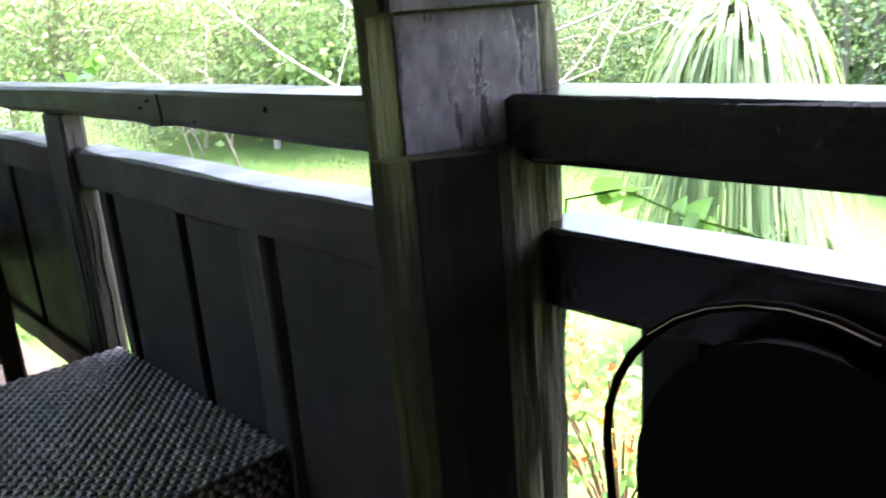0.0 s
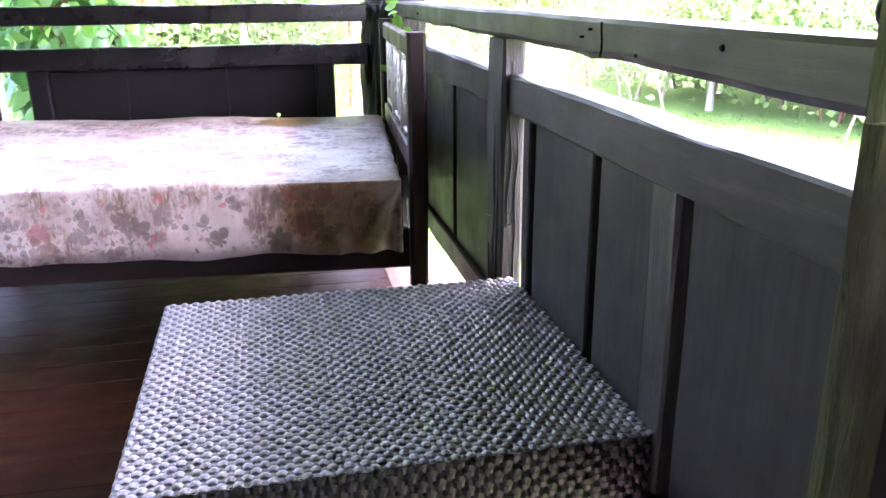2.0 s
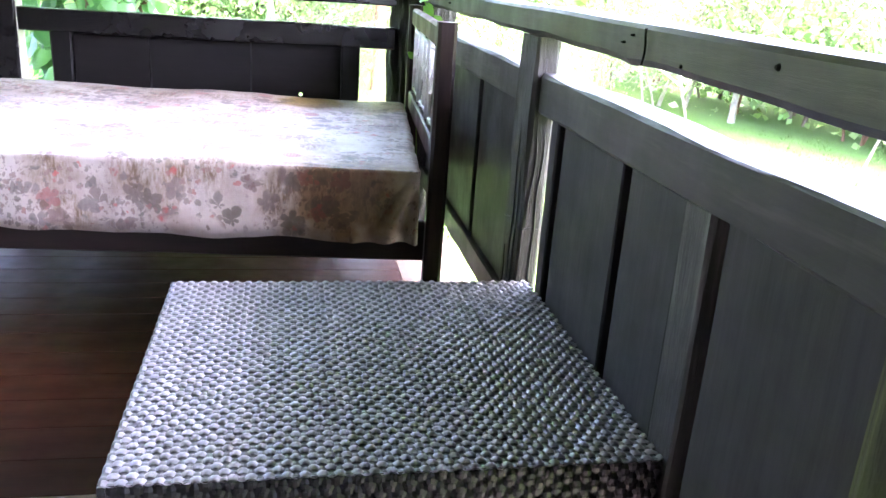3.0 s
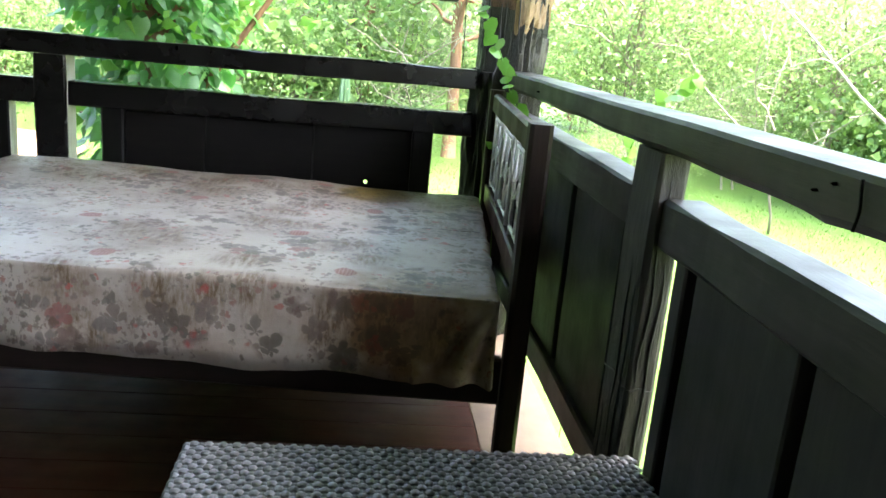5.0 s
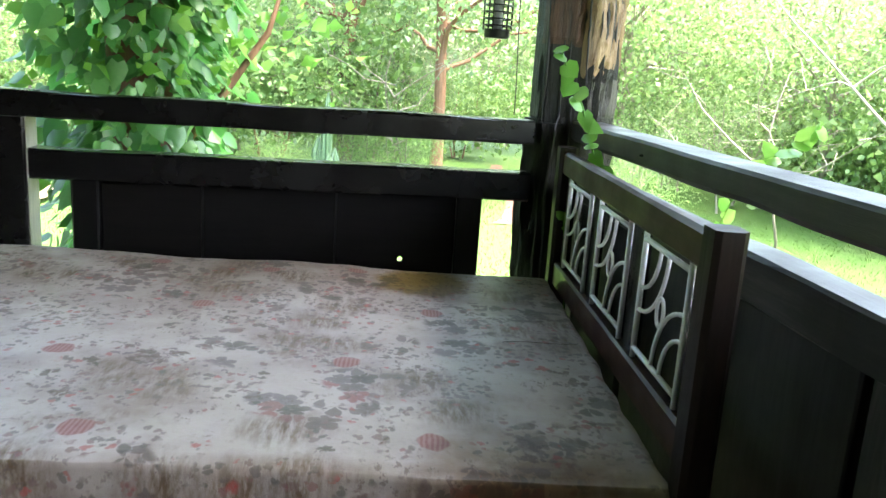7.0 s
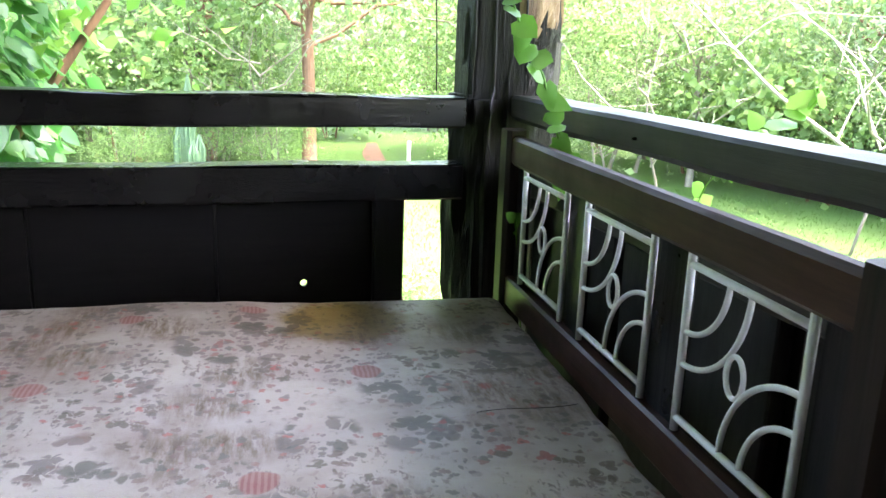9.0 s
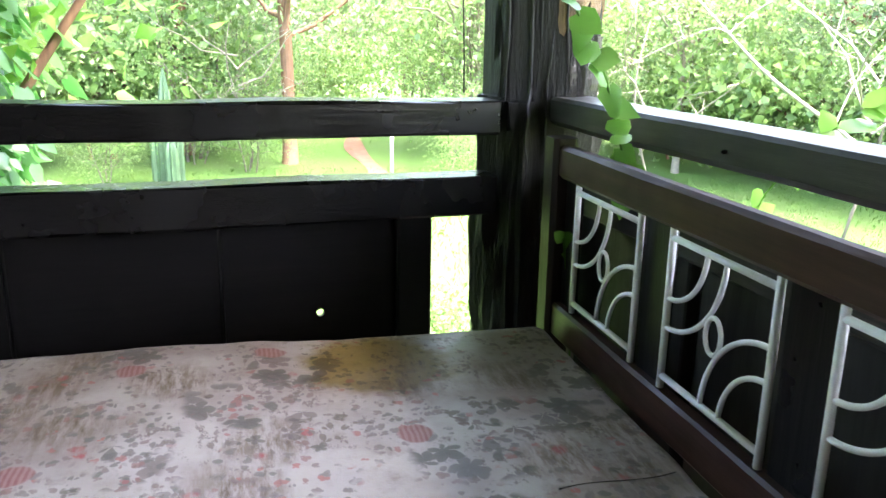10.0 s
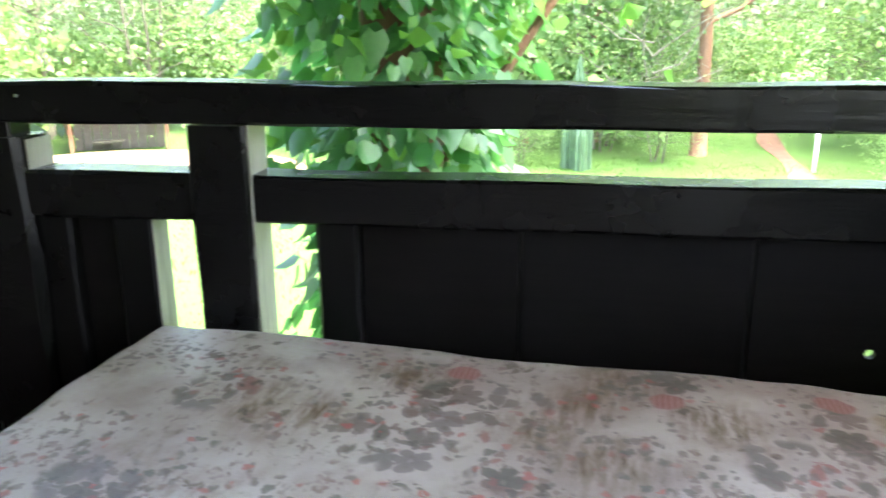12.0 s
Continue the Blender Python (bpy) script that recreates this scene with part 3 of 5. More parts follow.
def wavy_rail():
    """The natural-edged handrail: its underside swells and dips, and it is thicker towards the log post."""
    bm = bmesh.new()
    rings = []
    for i in range(61):
        y = 0.90 + (4.22 - 0.90) * i / 60
        thick = 0.068 + 0.018 * max(0, (1.6 - y)) + 0.008 * noise.noise(Vector((y * 3.2, 1, 0))) + 0.006 * math.exp(-((y - 1.78) / 0.05) ** 2)
        z1 = 1.141 + 0.003 * max(0, y - 3) + 0.003 * noise.noise(Vector((y * 2, 5, 0)))
        x0 = 0.722 + 0.006 * noise.noise(Vector((y * 2.4, 8, 0)))
        e = 0.012
        sect = [(x0 + e, z1 - thick), (0.84 - e, z1 - thick), (0.84, z1 - thick + e), (0.84, z1 - e), (0.84 - e, z1), (x0 + 0.006, z1), (x0, z1 - 0.008), (x0 + 0.001, z1 - thick + e)]
        rings.append([bm.verts.new((x, y, z)) for x, z in sect])
    for r0, r1 in zip(rings, rings[1:]):
        for k in range(8):
            bm.faces.new((r0[k], r0[(k + 1) % 8], r1[(k + 1) % 8], r1[k]))
    bm.faces.new(rings[0])
    bm.faces.new(rings[-1])
    bmesh.ops.recalc_face_normals(bm, faces=bm.faces)
    return bm


upper = part("upper_rail", wavy_rail(), M_RAIL_OLD)
tagged(upper, "weathered natural-edged timber handrail with knots", "handrail", kind="structure")
for y, z, rad in ((1.305, 1.116, 0.0055), (1.558, 1.088, 0.004), (1.76, 1.12, 0.0025), (1.80, 1.105, 0.0025), (3.53, 1.105, 0.0035)):
    part("knot", tube([(0.7165, y, z), (0.7215, y, z), (0.732, y + 0.002, z)], [rad * 0.5, rad, rad * 0.8], 10), M_LOG_FLAT, upper, "dark knot")
part("split", tube([(0.7185, 1.70 + 0.003 * math.sin(z * 90), z) for z in np.linspace(1.075, 1.135, 8)], 0.0022, 5), M_LOG_FLAT, upper, "dark split across the face")
# same handrail beyond the log; its dim look is put into a near-black colour
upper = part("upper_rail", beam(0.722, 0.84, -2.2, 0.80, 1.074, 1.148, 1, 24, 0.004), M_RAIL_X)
tagged(upper, "timber handrail running on past the log post, near-black for its dimness", "handrail", kind="structure")
railing_side(0.93, 2.345, ((0.93, 1.432), (1.470, 1.563), (1.566, 1.798), (1.838, 2.205), (2.250, 2.302)), "dark panel railing with upright boards beside the wicker table", 0.045, worn=1)
railing_side(2.50, 4.18, ((2.505, 2.60), (2.625, 3.075), (3.13, 3.62), (3.66, 4.18)), "dark panel railing behind the bed's headboard")
# bay behind the chair darkened by colour, in the front railing's blacks
railing_side(-2.2, 0.79, ((0.585, 0.66), (-0.1, 0.57), (-0.8, -0.13), (-1.5, -0.83), (-2.2, -1.53)), "panel railing behind the cane chair, near-black for its dimness", 0.13, 0.016, (M_RAIL_X, M_PANEL_F, M_UPRIGHT_F))

post = thing("railing_post", "weathered square timber post with long drying cracks", "post", kind="structure")
part("shaft", beam(0.727, 0.788, 2.345, 2.497, 0.0, 1.071, 2, 26, 0.005, 0.008), M_POST_OLD, post)
for (yy, za, zb) in ((2.41, 0.42, 0.86), (2.375, 0.1, 0.8), (2.46, 0.2, 0.5)):
    pts = [(0.7245, yy + 0.012 * noise.noise(Vector((z * 9, yy * 7, 0))), z) for z in np.linspace(za, zb, 14)]
    part("crack", tube(pts, [0.001 + 0.0018 * math.sin(math.pi * i / 13) for i in range(14)], 5), M_IRON, post)

for x0, za, zb in ((0.748, 0.60, 1.02), (0.766, 0.30, 0.97), (0.757, 0.08, 0.42)):
    pts = [(x0 + 0.012 * noise.noise(Vector((z * 7, x0 * 90, 0))), 2.3440, z) for z in np.linspace(za, zb, 18)]
    part("crack", tube(pts, [0.0009 + 0.0016 * math.sin(math.pi * i / 17) for i in range(18)], 5), M_IRON, post)
part("joint", tube([(x, 2.3440, 0.583 + 0.004 * math.sin(x * 160)) for x in np.linspace(0.728, 0.787, 8)], 0.0016, 5), M_IRON, post)
part("joint", tube([(0.7262, y, 0.583 + 0.005 * math.sin(y * 60)) for y in np.linspace(2.347, 2.494, 10)], 0.0016, 5), M_IRON, post)


def log_radius(a, z, r, rough, seed):
    """Distance of a rough log's skin from its axis, at angle a and height z: bumps, long furrows, fine bark."""
    rr = r + rough * noise.noise(Vector((math.cos(a) * 2.5 + seed, math.sin(a) * 2.5, z * 1.2)))
    furrow = noise.noise(Vector((math.cos(a) * 9 + seed, math.sin(a) * 9, z * 0.8)))
    rr -= rough * 0.9 * max(0, 0.25 - abs(furrow)) * 3
    chip = noise.noise(Vector((math.cos(a) * 5 + seed, math.sin(a) * 5, z * 7)))
    rr += rough * 0.45 * max(-0.5, min(0.5, chip * 2.2))
    return rr + rough * 0.40 * noise.noise(Vector((math.cos(a) * 16, math.sin(a) * 16, z * 4 + seed)))


def log(cx, cy, r, z0, z1, rough, seed, cuts=(), sides=40, rings=40):
    """A rough log; cuts: (z from, z to, direction in degrees, distance from the axis) saw flat faces into it."""
    bm = bmesh.new()
    prev = None
    levels = sorted(set([z0 + (z1 - z0) * i / rings for i in range(rings + 1)] + [c + e for q in cuts for c in q[:2] for e in (-0.001, 0.001) if z0 < c < z1]))
    for z in levels:
        ring = []
        for k in range(sides):
            a = math.tau * k / sides
            rr = log_radius(a, z, r, rough, seed)
            for c0, c1, ang, dist in cuts:
                if c0 <= z <= c1:
                    ca = math.cos(a - radians(ang))
                    if ca > 0.05:
                        rr = min(rr, dist / ca)
            ring.append(bm.verts.new((cx + rr * math.cos(a), cy + rr * math.sin(a), z)))
        if prev:
            for k in range(sides):
                bm.faces.new((prev[k], prev[(k + 1) % sides], ring[(k + 1) % sides], ring[k]))
        else:
            bm.faces.new(ring[::-1])
        prev = ring
    bm.faces.new(prev)
    return bm


def log_patch(cx, cy, r, rough, seed, a0, a1, z0, z1, cuts=(), lift=0.004, na=18, nz=60):
    """A skin of other wood over part of a log, with ragged lower and side edges."""
    bm = bmesh.new()
    rows = []
    for i in range(nz + 1):
        row = []
        for k in range(na + 1):
            a = radians(a0 + (a1 - a0) * k / na + 4 * noise.noise(Vector((i * 0.3, seed, k // na))))
            z = z0 + (z1 - z0) * i / nz + (0.05 * noise.noise(Vector((k * 0.7, 3, seed))) if i == 0 else 0)
            edge = min(k, na - k, i, 2) / 2
            rr = log_radius(a, z, r, rough, seed)
            for c0, c1, ang, dist in cuts:
                if math.cos(a - radians(ang)) > 0.05:
                    rr = min(rr, dist / math.cos(a - radians(ang)))
            rr += lift * edge - 0.004 * (1 - edge)
            row.append(bm.verts.new((cx + rr * math.cos(a), cy + rr * math.sin(a), z)))
        rows.append(row)
    for r0, r1 in zip(rows, rows[1:]):
        for k in range(na):
            bm.faces.new((r0[k], r0[k + 1], r1[k + 1], r1[k]))
    return bm


P1X, P1Y = 0.718, 0.885
post = thing("log_post", "mossy green log post with a dark sawn face and grey flaking paint", "post", kind="structure")
part("log", log(P1X, P1Y, 0.126, 0, 2.62, 0.015, 3.3, ((0.0, 1.092, 236, 0.102), (1.092, 1.238, 243, 0.078), (1.238, 2.62, 240, 0.100), (0.0, 2.62, 140, 0.090)), 96, 150), M_LOG, post)


def slab(cx, cy, ang, dist, half, z0, z1, th, off=0.0):
    """A thin face board on a sawn flat, facing the angle."""
    bm = beam(dist, dist + th, off - half, off + half, z0, z1, 2, 24, 0.0015, 0.002, seed=ang)
    bm.transform(pose(cx, cy, 0, 0, 0, ang))
    return bm


part("sawn_face", slab(P1X, P1Y, 236, 0.1005, 0.046, 0, 1.090, 0.004, -0.008), M_SEAT, post, "dark sawn face, deepened for the shade on it")
part("flaking_face", slab(P1X, P1Y, 243, 0.075, 0.079, 1.094, 1.237, 0.006, 0.008), M_FLAKE, post, "grey flaking paint in the notch")
part("upper_band", slab(P1X, P1Y, 242, 0.089, 0.084, 1.241, 1.75, 0.020, 0.006), M_POST_OLD, post, "grey weathered upper band")
knot = [Vector((0.632, 0.909, 1.172)) + Vector((-0.85, 0.05, 0)) * e for e in (-0.02, 0.0, 0.008, 0.012)]
part("knot", tube(knot, [0.016, 0.017, 0.013, 0.005], 14), M_LOG_FLAT, post, "round black knot")
PCX, PCY = 0.750, 4.32
post = thing("corner_post", "rough black log corner post with bare tan wood above the rails", "post", kind="structure")
PC_CUTS = ((1.14, 2.62, 190, 0.130), (1.13, 2.62, 236, 0.126), (1.13, 2.62, 318, 0.138))
part("log", log(PCX, PCY, 0.150, 0, 2.62, 0.032, 8.1, PC_CUTS, 52, 84), M_BARK, post)
part("bare_patch", log_patch(PCX, PCY, 0.150, 0.032, 8.1, 262, 356, 1.30, 2.6, PC_CUTS), M_TAN, post, "bare tan heartwood where the paint has gone")
part("red_patch", log_patch(PCX, PCY, 0.150, 0.032, 8.1, 186, 262, 1.37, 2.6, PC_CUTS), M_REDWOOD, post, "bare red-brown wood above the dark paint")
part("grey_patch", log_patch(PCX, PCY, 0.150, 0.032, 8.1, 274, 354, 1.142, 1.285, PC_CUTS, 0.004, 14, 10), M_POST_OLD, post, "grey flaking patch above the rail")


def log_cracks(post, cx, cy, r, rough, seed, cuts, spans):
    """Dark drying cracks that follow a log's skin; spans: (direction in degrees, z from, z to, half width)."""
    for k, (deg, z0, z1, wide) in enumerate(spans):
        pts, n = [], max(8, int((z1 - z0) / 0.03))
        for i in range(n):
            z = z0 + (z1 - z0) * i / (n - 1)
            a = radians(deg) + 0.10 * noise.noise(Vector((z * 3.5, k * 7.3, seed))) + 0.03 * noise.noise(Vector((z * 17, k * 3.1, seed)))
            rr = log_radius(a % math.tau, z, r, rough, seed)
            for c0, c1, ang, dist in cuts:
                c = math.cos(a - radians(ang))
                if c0 <= z <= c1 and c > 0.05:
                    rr = min(rr, dist / c)
            pts.append((cx + rr * math.cos(a), cy + rr * math.sin(a), z))
        part("crack", tube(pts, [0.0012 + wide * math.sin(math.pi * i / (n - 1)) for i in range(n)], 5), M_IRON, post)


log_cracks(post, PCX, PCY, 0.150, 0.032, 8.1, PC_CUTS, ((200, 0.55, 1.35, 0.003), (212, 1.1, 1.75, 0.004), (224, 0.3, 1.0, 0.003), (236, 0.9, 1.5, 0.004), (247, 1.25, 2.0, 0.003), (258, 0.6, 1.3, 0.004), (268, 1.2, 1.9, 0.003), (281, 1.35, 2.1, 0.003), (293, 1.16, 1.8, 0.004), (305, 1.4, 2.2, 0.003), (318, 1.2, 1.6, 0.003)))
slat = part("peeling_slat", beam(0.734, 0.7405, 4.03, 4.095, 0.50, 0.86, 2, 12, 0.003, 0.002), M_PALE_EDGE)
tagged(slat, "narrow slat with peeling white paint behind the headboard", "slat")

# ---- the bed ----
BED = pose(0.570, 2.720, 0, 0, 0, -4.1)      # local: x towards the head, y across the bed, from the near head post
bed = thing("daybed", "dark reddish wooden bed with white metal grilles in its end boards", "bed", BED)
BW, BL = 1.288, 1.93


def arc(cx, cz, r, a0, a1, n=10):
    return [(cx + r * math.cos(radians(a0 + (a1 - a0) * i / n)), cz + r * math.sin(radians(a0 + (a1 - a0) * i / n))) for i in range(n + 1)]


def grille_mesh(w, h, bar=0.0055):
    """Upright side bars that run on into the boards, two cross bars, two pairs of arcs and an upright ring between them."""
    bm = bmesh.new()
    up = lambda pts: [(0, y, z) for y, z in pts]
    for y in (0, w):
        tube_into(bm, up([(y, -0.022), (y, h + 0.022)]), bar * 1.15, 10)
    for z in (0, h):
        tube_into(bm, up([(0, z), (w, z)]), bar * 1.05, 10)
    for r in (0.102, 0.152):
        tube_into(bm, up(arc(w, h, r, 180, 270, 14)), bar * 0.8, 8)
        tube_into(bm, up(arc(0, 0, r, 0, 90, 14)), bar * 0.8, 8)
    ring = [(w * 0.5 + 0.020 * math.cos(a), h * 0.5 + 0.029 * math.sin(a)) for a in np.linspace(0, math.tau, 21)]
    tube_into(bm, up(ring), bar * 0.72, 8, cap=False)
    bmesh.ops.recalc_face_normals(bm, faces=bm.faces)
    me = bpy.data.meshes.new("grille")
    bm.to_mesh(me)
    bm.free()
    me.materials.append(M_WHITE_METAL)
    return me


GRILLE = grille_mesh(0.272, 0.238)


def end_board(x, name):
    board = part(name, beam(x - 0.016, x + 0.016, 0.045, BW - 0.035, 0.990, 1.060, 1, 10, 0.002, 0.008), M_BED_Y, bed)
    part("lower_board", beam(x - 0.016, x + 0.016, 0.045, BW - 0.035, 0.636, 0.712, 1, 10, 0.002), M_BED_Y, board)
    for y in (-0.02, BW - 0.042):
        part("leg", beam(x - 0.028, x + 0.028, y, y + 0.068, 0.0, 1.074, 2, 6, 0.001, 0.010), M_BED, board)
    # uprights near-black: the dimness of the gaps between grilles put into their colour
    for y0, y1 in ((0.048, 0.118), (0.408, 0.505), (0.797, 0.888), (1.178, 1.25)):
        part("upright", beam(x + 0.004, x + 0.016, y0, y1, 0.71, 0.992, 2, 2, 0, 0.003), M_UPRIGHT_F, board)
    for y in (0.126, 0.515, 0.897):
        part("grille", GRILLE, M_WHITE_METAL, board, "white metal grille of arcs and a ring", Matrix.Translation((x - 0.002, y, 0.735)))
    return board


end_board(0.0, "headboard")
foot = part("footboard", beam(-BL - 0.018, -BL + 0.018, 0.03, BW - 0.03, 0.33, 0.56, 1, 10, 0.002, 0.008), M_BED_Y, bed)
for y in (-0.02, BW - 0.04):
    part("leg", beam(-BL - 0.034, -BL + 0.034, y, y + 0.062, 0.0, 0.60, 2, 4, 0.001, 0.010), M_BED, foot)
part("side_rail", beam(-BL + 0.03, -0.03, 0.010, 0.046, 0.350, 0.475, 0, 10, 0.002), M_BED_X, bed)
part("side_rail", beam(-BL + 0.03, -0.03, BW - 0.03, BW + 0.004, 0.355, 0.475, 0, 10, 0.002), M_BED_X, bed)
for i in range(12):
    part("slat", beam(-BL + 0.08 + i * 0.155, -BL + 0.16 + i * 0.155, 0.083, BW - 0.03, 0.44, 0.462, 1, 1, 0, 0.003), M_BED_Y, bed)

# ---- the mattress under its sheet ----
MW, ML, MT, MZ0 = 1.315, 1.835, 0.198, 0.463
STAIN, STAIN_SIDE = (-0.395, 1.165, 0.19), (-0.22, -0.01, 0.11)
MATTRESS = pose(0.510, 2.672, MZ0, 0, 0, -5.1)


def on_bed(spots):
    """Spots on the sheet, from the plan to the mattress's own axes."""
    return [tuple(MATTRESS.inverted() @ Vector((x, y, MZ0 + MT - 0.006))) for x, y in spots]


OVALS = on_bed(((0.022, 3.955), (-0.238, 3.925), (-0.568, 3.99), (0.212, 3.565), (-0.382, 3.595), (-0.015, 3.205), (0.135, 2.822), (-0.619, 3.238), (-0.472, 2.87)))
CLUSTERS = on_bed(((-0.566, 3.891), (-0.522, 3.904), (-0.482, 3.888), (-0.671, 3.76), (-0.63, 3.778), (-0.563, 3.762), (-0.583, 3.695), (-0.46, 3.721), (0.023, 3.866), (0.078, 3.867), (-0.082, 3.752), (-0.032, 3.727), (0.034, 3.696), (-0.25, 3.983), (0.541, 3.712), (0.551, 3.65), (0.396, 3.577), (0.453, 3.569), (0.253, 3.484), (0.305, 3.461), (0.25, 3.30), (0.093, 3.33), (-0.23, 3.586), (-0.031, 2.966), (0.006, 3.104), (-0.133, 2.981), (0.057, 3.07), (-0.068, 2.919), (-0.288, 3.331), (-0.23, 3.225), (0.487, 2.961), (0.352, 2.847), (-0.95, 3.86), (-1.02, 3.60)))
SEPIA = on_bed(((-0.419, 3.819), (-0.355, 3.923), (-0.3, 3.994), (-0.327, 3.74), (-0.152, 3.853), (-0.659, 3.963), (-0.78, 3.803), (-0.874, 3.84), (0.254, 3.74), (0.45, 3.732), (0.417, 3.414), (0.528, 3.475), (0.509, 3.352), (-0.075, 3.473), (-0.025, 3.602), (-0.039, 3.327), (-0.142, 3.328), (-0.353, 3.067), (-0.456, 3.117), (0.156, 3.093), (0.195, 2.954), (-0.125, 2.859)))
BLOOMS = on_bed(((-0.414, 3.872), (-0.351, 3.934), (-0.278, 3.784), (-0.3, 3.654), (-0.627, 3.766), (-0.625, 3.643), (0.05, 3.846), (-0.141, 3.479), (-0.036, 3.562), (0.41, 3.447), (0.456, 3.447), (0.465, 3.344), (-0.294, 3.632)))
# the hanging side: x along the bed from the head, height over the mattress's foot
SIDE_SPRAYS = ((-0.34, 0.172), (-0.20, 0.165), (-0.25, 0.06), (-0.38, 0.045), (-0.51, 0.095), (-0.53, 0.060), (-0.89, 0.17), (-0.85, 0.045), (-0.93, 0.07), (-0.74, 0.10), (-1.09, 0.09), (-1.05, 0.045), (-1.35, 0.12), (-1.60, 0.07))
CLUSTERS += [(x, -0.012, z) for x, z in SIDE_SPRAYS]
SEPIA += [(x, -0.012, z) for x, z in ((-0.40, 0.10), (-0.27, 0.11), (-0.14, 0.10), (-0.60, 0.18), (-0.70, 0.13), (-0.80, 0.15), (-1.0, 0.03), (-1.05, 0.17), (-1.36, 0.05))]
REDS = BLOOMS + [(x, -0.012, z) for x, z in ((-0.76, 0.185), (-0.705, 0.155), (-0.62, 0.165), (-0.51, 0.182), (-0.73, 0.055), (-0.74, 0.025), (-1.38, 0.14))]
M_SHEET = sheet_mat()


def mattress_mesh():
    """A soft block: rounded edges, sagging middle, a loose skirt with folds and a bunched corner."""
    bm = bmesh.new()
    nx, ny, nz = 170, 64, 18
    grid = {}

    def vert(i, j, k):
        key = (i, j, k)
        if key in grid:
            return grid[key]
        u, v, w = i / nx, j / ny, k / nz
        x, y, z = -ML * (1 - u), MW * v, MT * w
        ex, ey, ez = min(u, 1 - u) * ML, min(v, 1 - v) * MW, (1 - w) * MT
        r = 0.017
        dx, dy, dz = max(0, r - ex), max(0, r - ey), max(0, r - ez)
        q = math.sqrt(dx * dx + dy * dy + dz * dz)
        if q > r:
            s = r / q
            x += (1 if u < 0.5 else -1) * dx * (1 - s)
            y += (1 if v < 0.5 else -1) * dy * (1 - s)
            z -= dz * (1 - s)
        if w > 0.98:
            z += 0.010 * noise.noise(Vector((x * 2.2, y * 2.2, 0))) + 0.003 * noise.noise(Vector((x * 9, y * 9, 3))) - 0.006
            z += 0.010 * max(0.0, min(1.0, (v - 0.6) / 0.3)) * max(0.0, min(1.0, (0.8 - u) / 0.25))
            z += 0.0035 * math.exp(-((y - 0.55 - 0.1 * x) / 0.012) ** 2) * (0.5 + noise.noise(Vector((x * 3, 0, 0))))
        side = (1 - w)
        if v < 0.02 or v > 0.98:
            f = 0.010 * side * math.sin(x * 17 + 2 * math.sin(x * 5)) + 0.006 * noise.noise(Vector((x * 14, z * 6, 1)))
            y += (-1 if v < 0.5 else 1) * (f + 0.012 * side)
            if k == 0:
                z -= 0.010 * noise.noise(Vector((x * 6, 3, 0))) + 0.030
            reach = math.hypot(x - 0.01, MT - z)
            if v < 0.5 and x > -0.20 and reach > 0.02:
                fan = math.atan2(0.01 - x, MT - z + 0.01)
                y -= 0.034 * min(1.0, reach / 0.10) * max(0.0, 1 - max(0.0, fan - 0.5) / 0.45) * (0.5 + 0.5 * math.sin(fan * 17 + 0.8))
        if u < 0.02 or u > 0.98:
            x += (-1 if u < 0.5 else 1) * 0.007 * (side * math.sin(y * 15) + noise.noise(Vector((y * 12, z * 7, 2))))
        grid[key] = bm.verts.new((x, y, z))
        return grid[key]

    for i in range(nx):
        for j in range(ny):
            bm.faces.new((vert(i, j, nz), vert(i + 1, j, nz), vert(i + 1, j + 1, nz), vert(i, j + 1, nz)))
            bm.faces.new((vert(i, j, 0), vert(i, j + 1, 0), vert(i + 1, j + 1, 0), vert(i + 1, j, 0)))
    for i in range(nx):
        for k in range(nz):
            bm.faces.new((vert(i, 0, k), vert(i + 1, 0, k), vert(i + 1, 0, k + 1), vert(i, 0, k + 1)))
            bm.faces.new((vert(i, ny, k), vert(i, ny, k + 1), vert(i + 1, ny, k + 1), vert(i + 1, ny, k)))
    for j in range(ny):
        for k in range(nz):
            bm.faces.new((vert(0, j, k), vert(0, j, k + 1), vert(0, j + 1, k + 1), vert(0, j + 1, k)))
            bm.faces.new((vert(nx, j, k), vert(nx, j + 1, k), vert(nx, j + 1, k + 1), vert(nx, j, k + 1)))
    for f in bm.faces:
        f.smooth = True
    bmesh.ops.recalc_face_normals(bm, faces=bm.faces)
    return bm


mattress = part("mattress", mattress_mesh(), M_SHEET, at=MATTRESS)
seam = [MATTRESS.inverted() @ Vector((x, 3.33 + 0.012 * math.sin(x * 21) + 0.06 * (x - 0.35), 0)) for x in np.linspace(0.36, 0.545, 12)]
# thread along the fold; the crease's shade is put into its dark colour
part("crease", tube([(q.x, q.y, MT - 0.0045 + 0.010 * noise.noise(Vector((q.x * 2.2, q.y * 2.2, 0)))) for q in seam], 0.0007, 6), M_BED, mattress, "thin dark thread for the shade of a crease in the sheet")
tagged(mattress, "mattress in a stained off-white floral sheet on the bed", "mattress")

# ---- the wicker table ----
TABLE = pose(0.766, 1.487, 0, 0, 0, 0.4)    # local: x away from the railing is negative, y towards the bed
TW, TD, TH = 0.905, 0.845, 0.440
table = thing("wicker_table", "low black woven wicker table beside the panel railing", "table", TABLE)
part("body", beam(-TW + 0.008, -0.008, 0.008, TD - 0.008, 0.05, TH - 0.006, 0, 1, 0, 0.004), M_IRON, table)
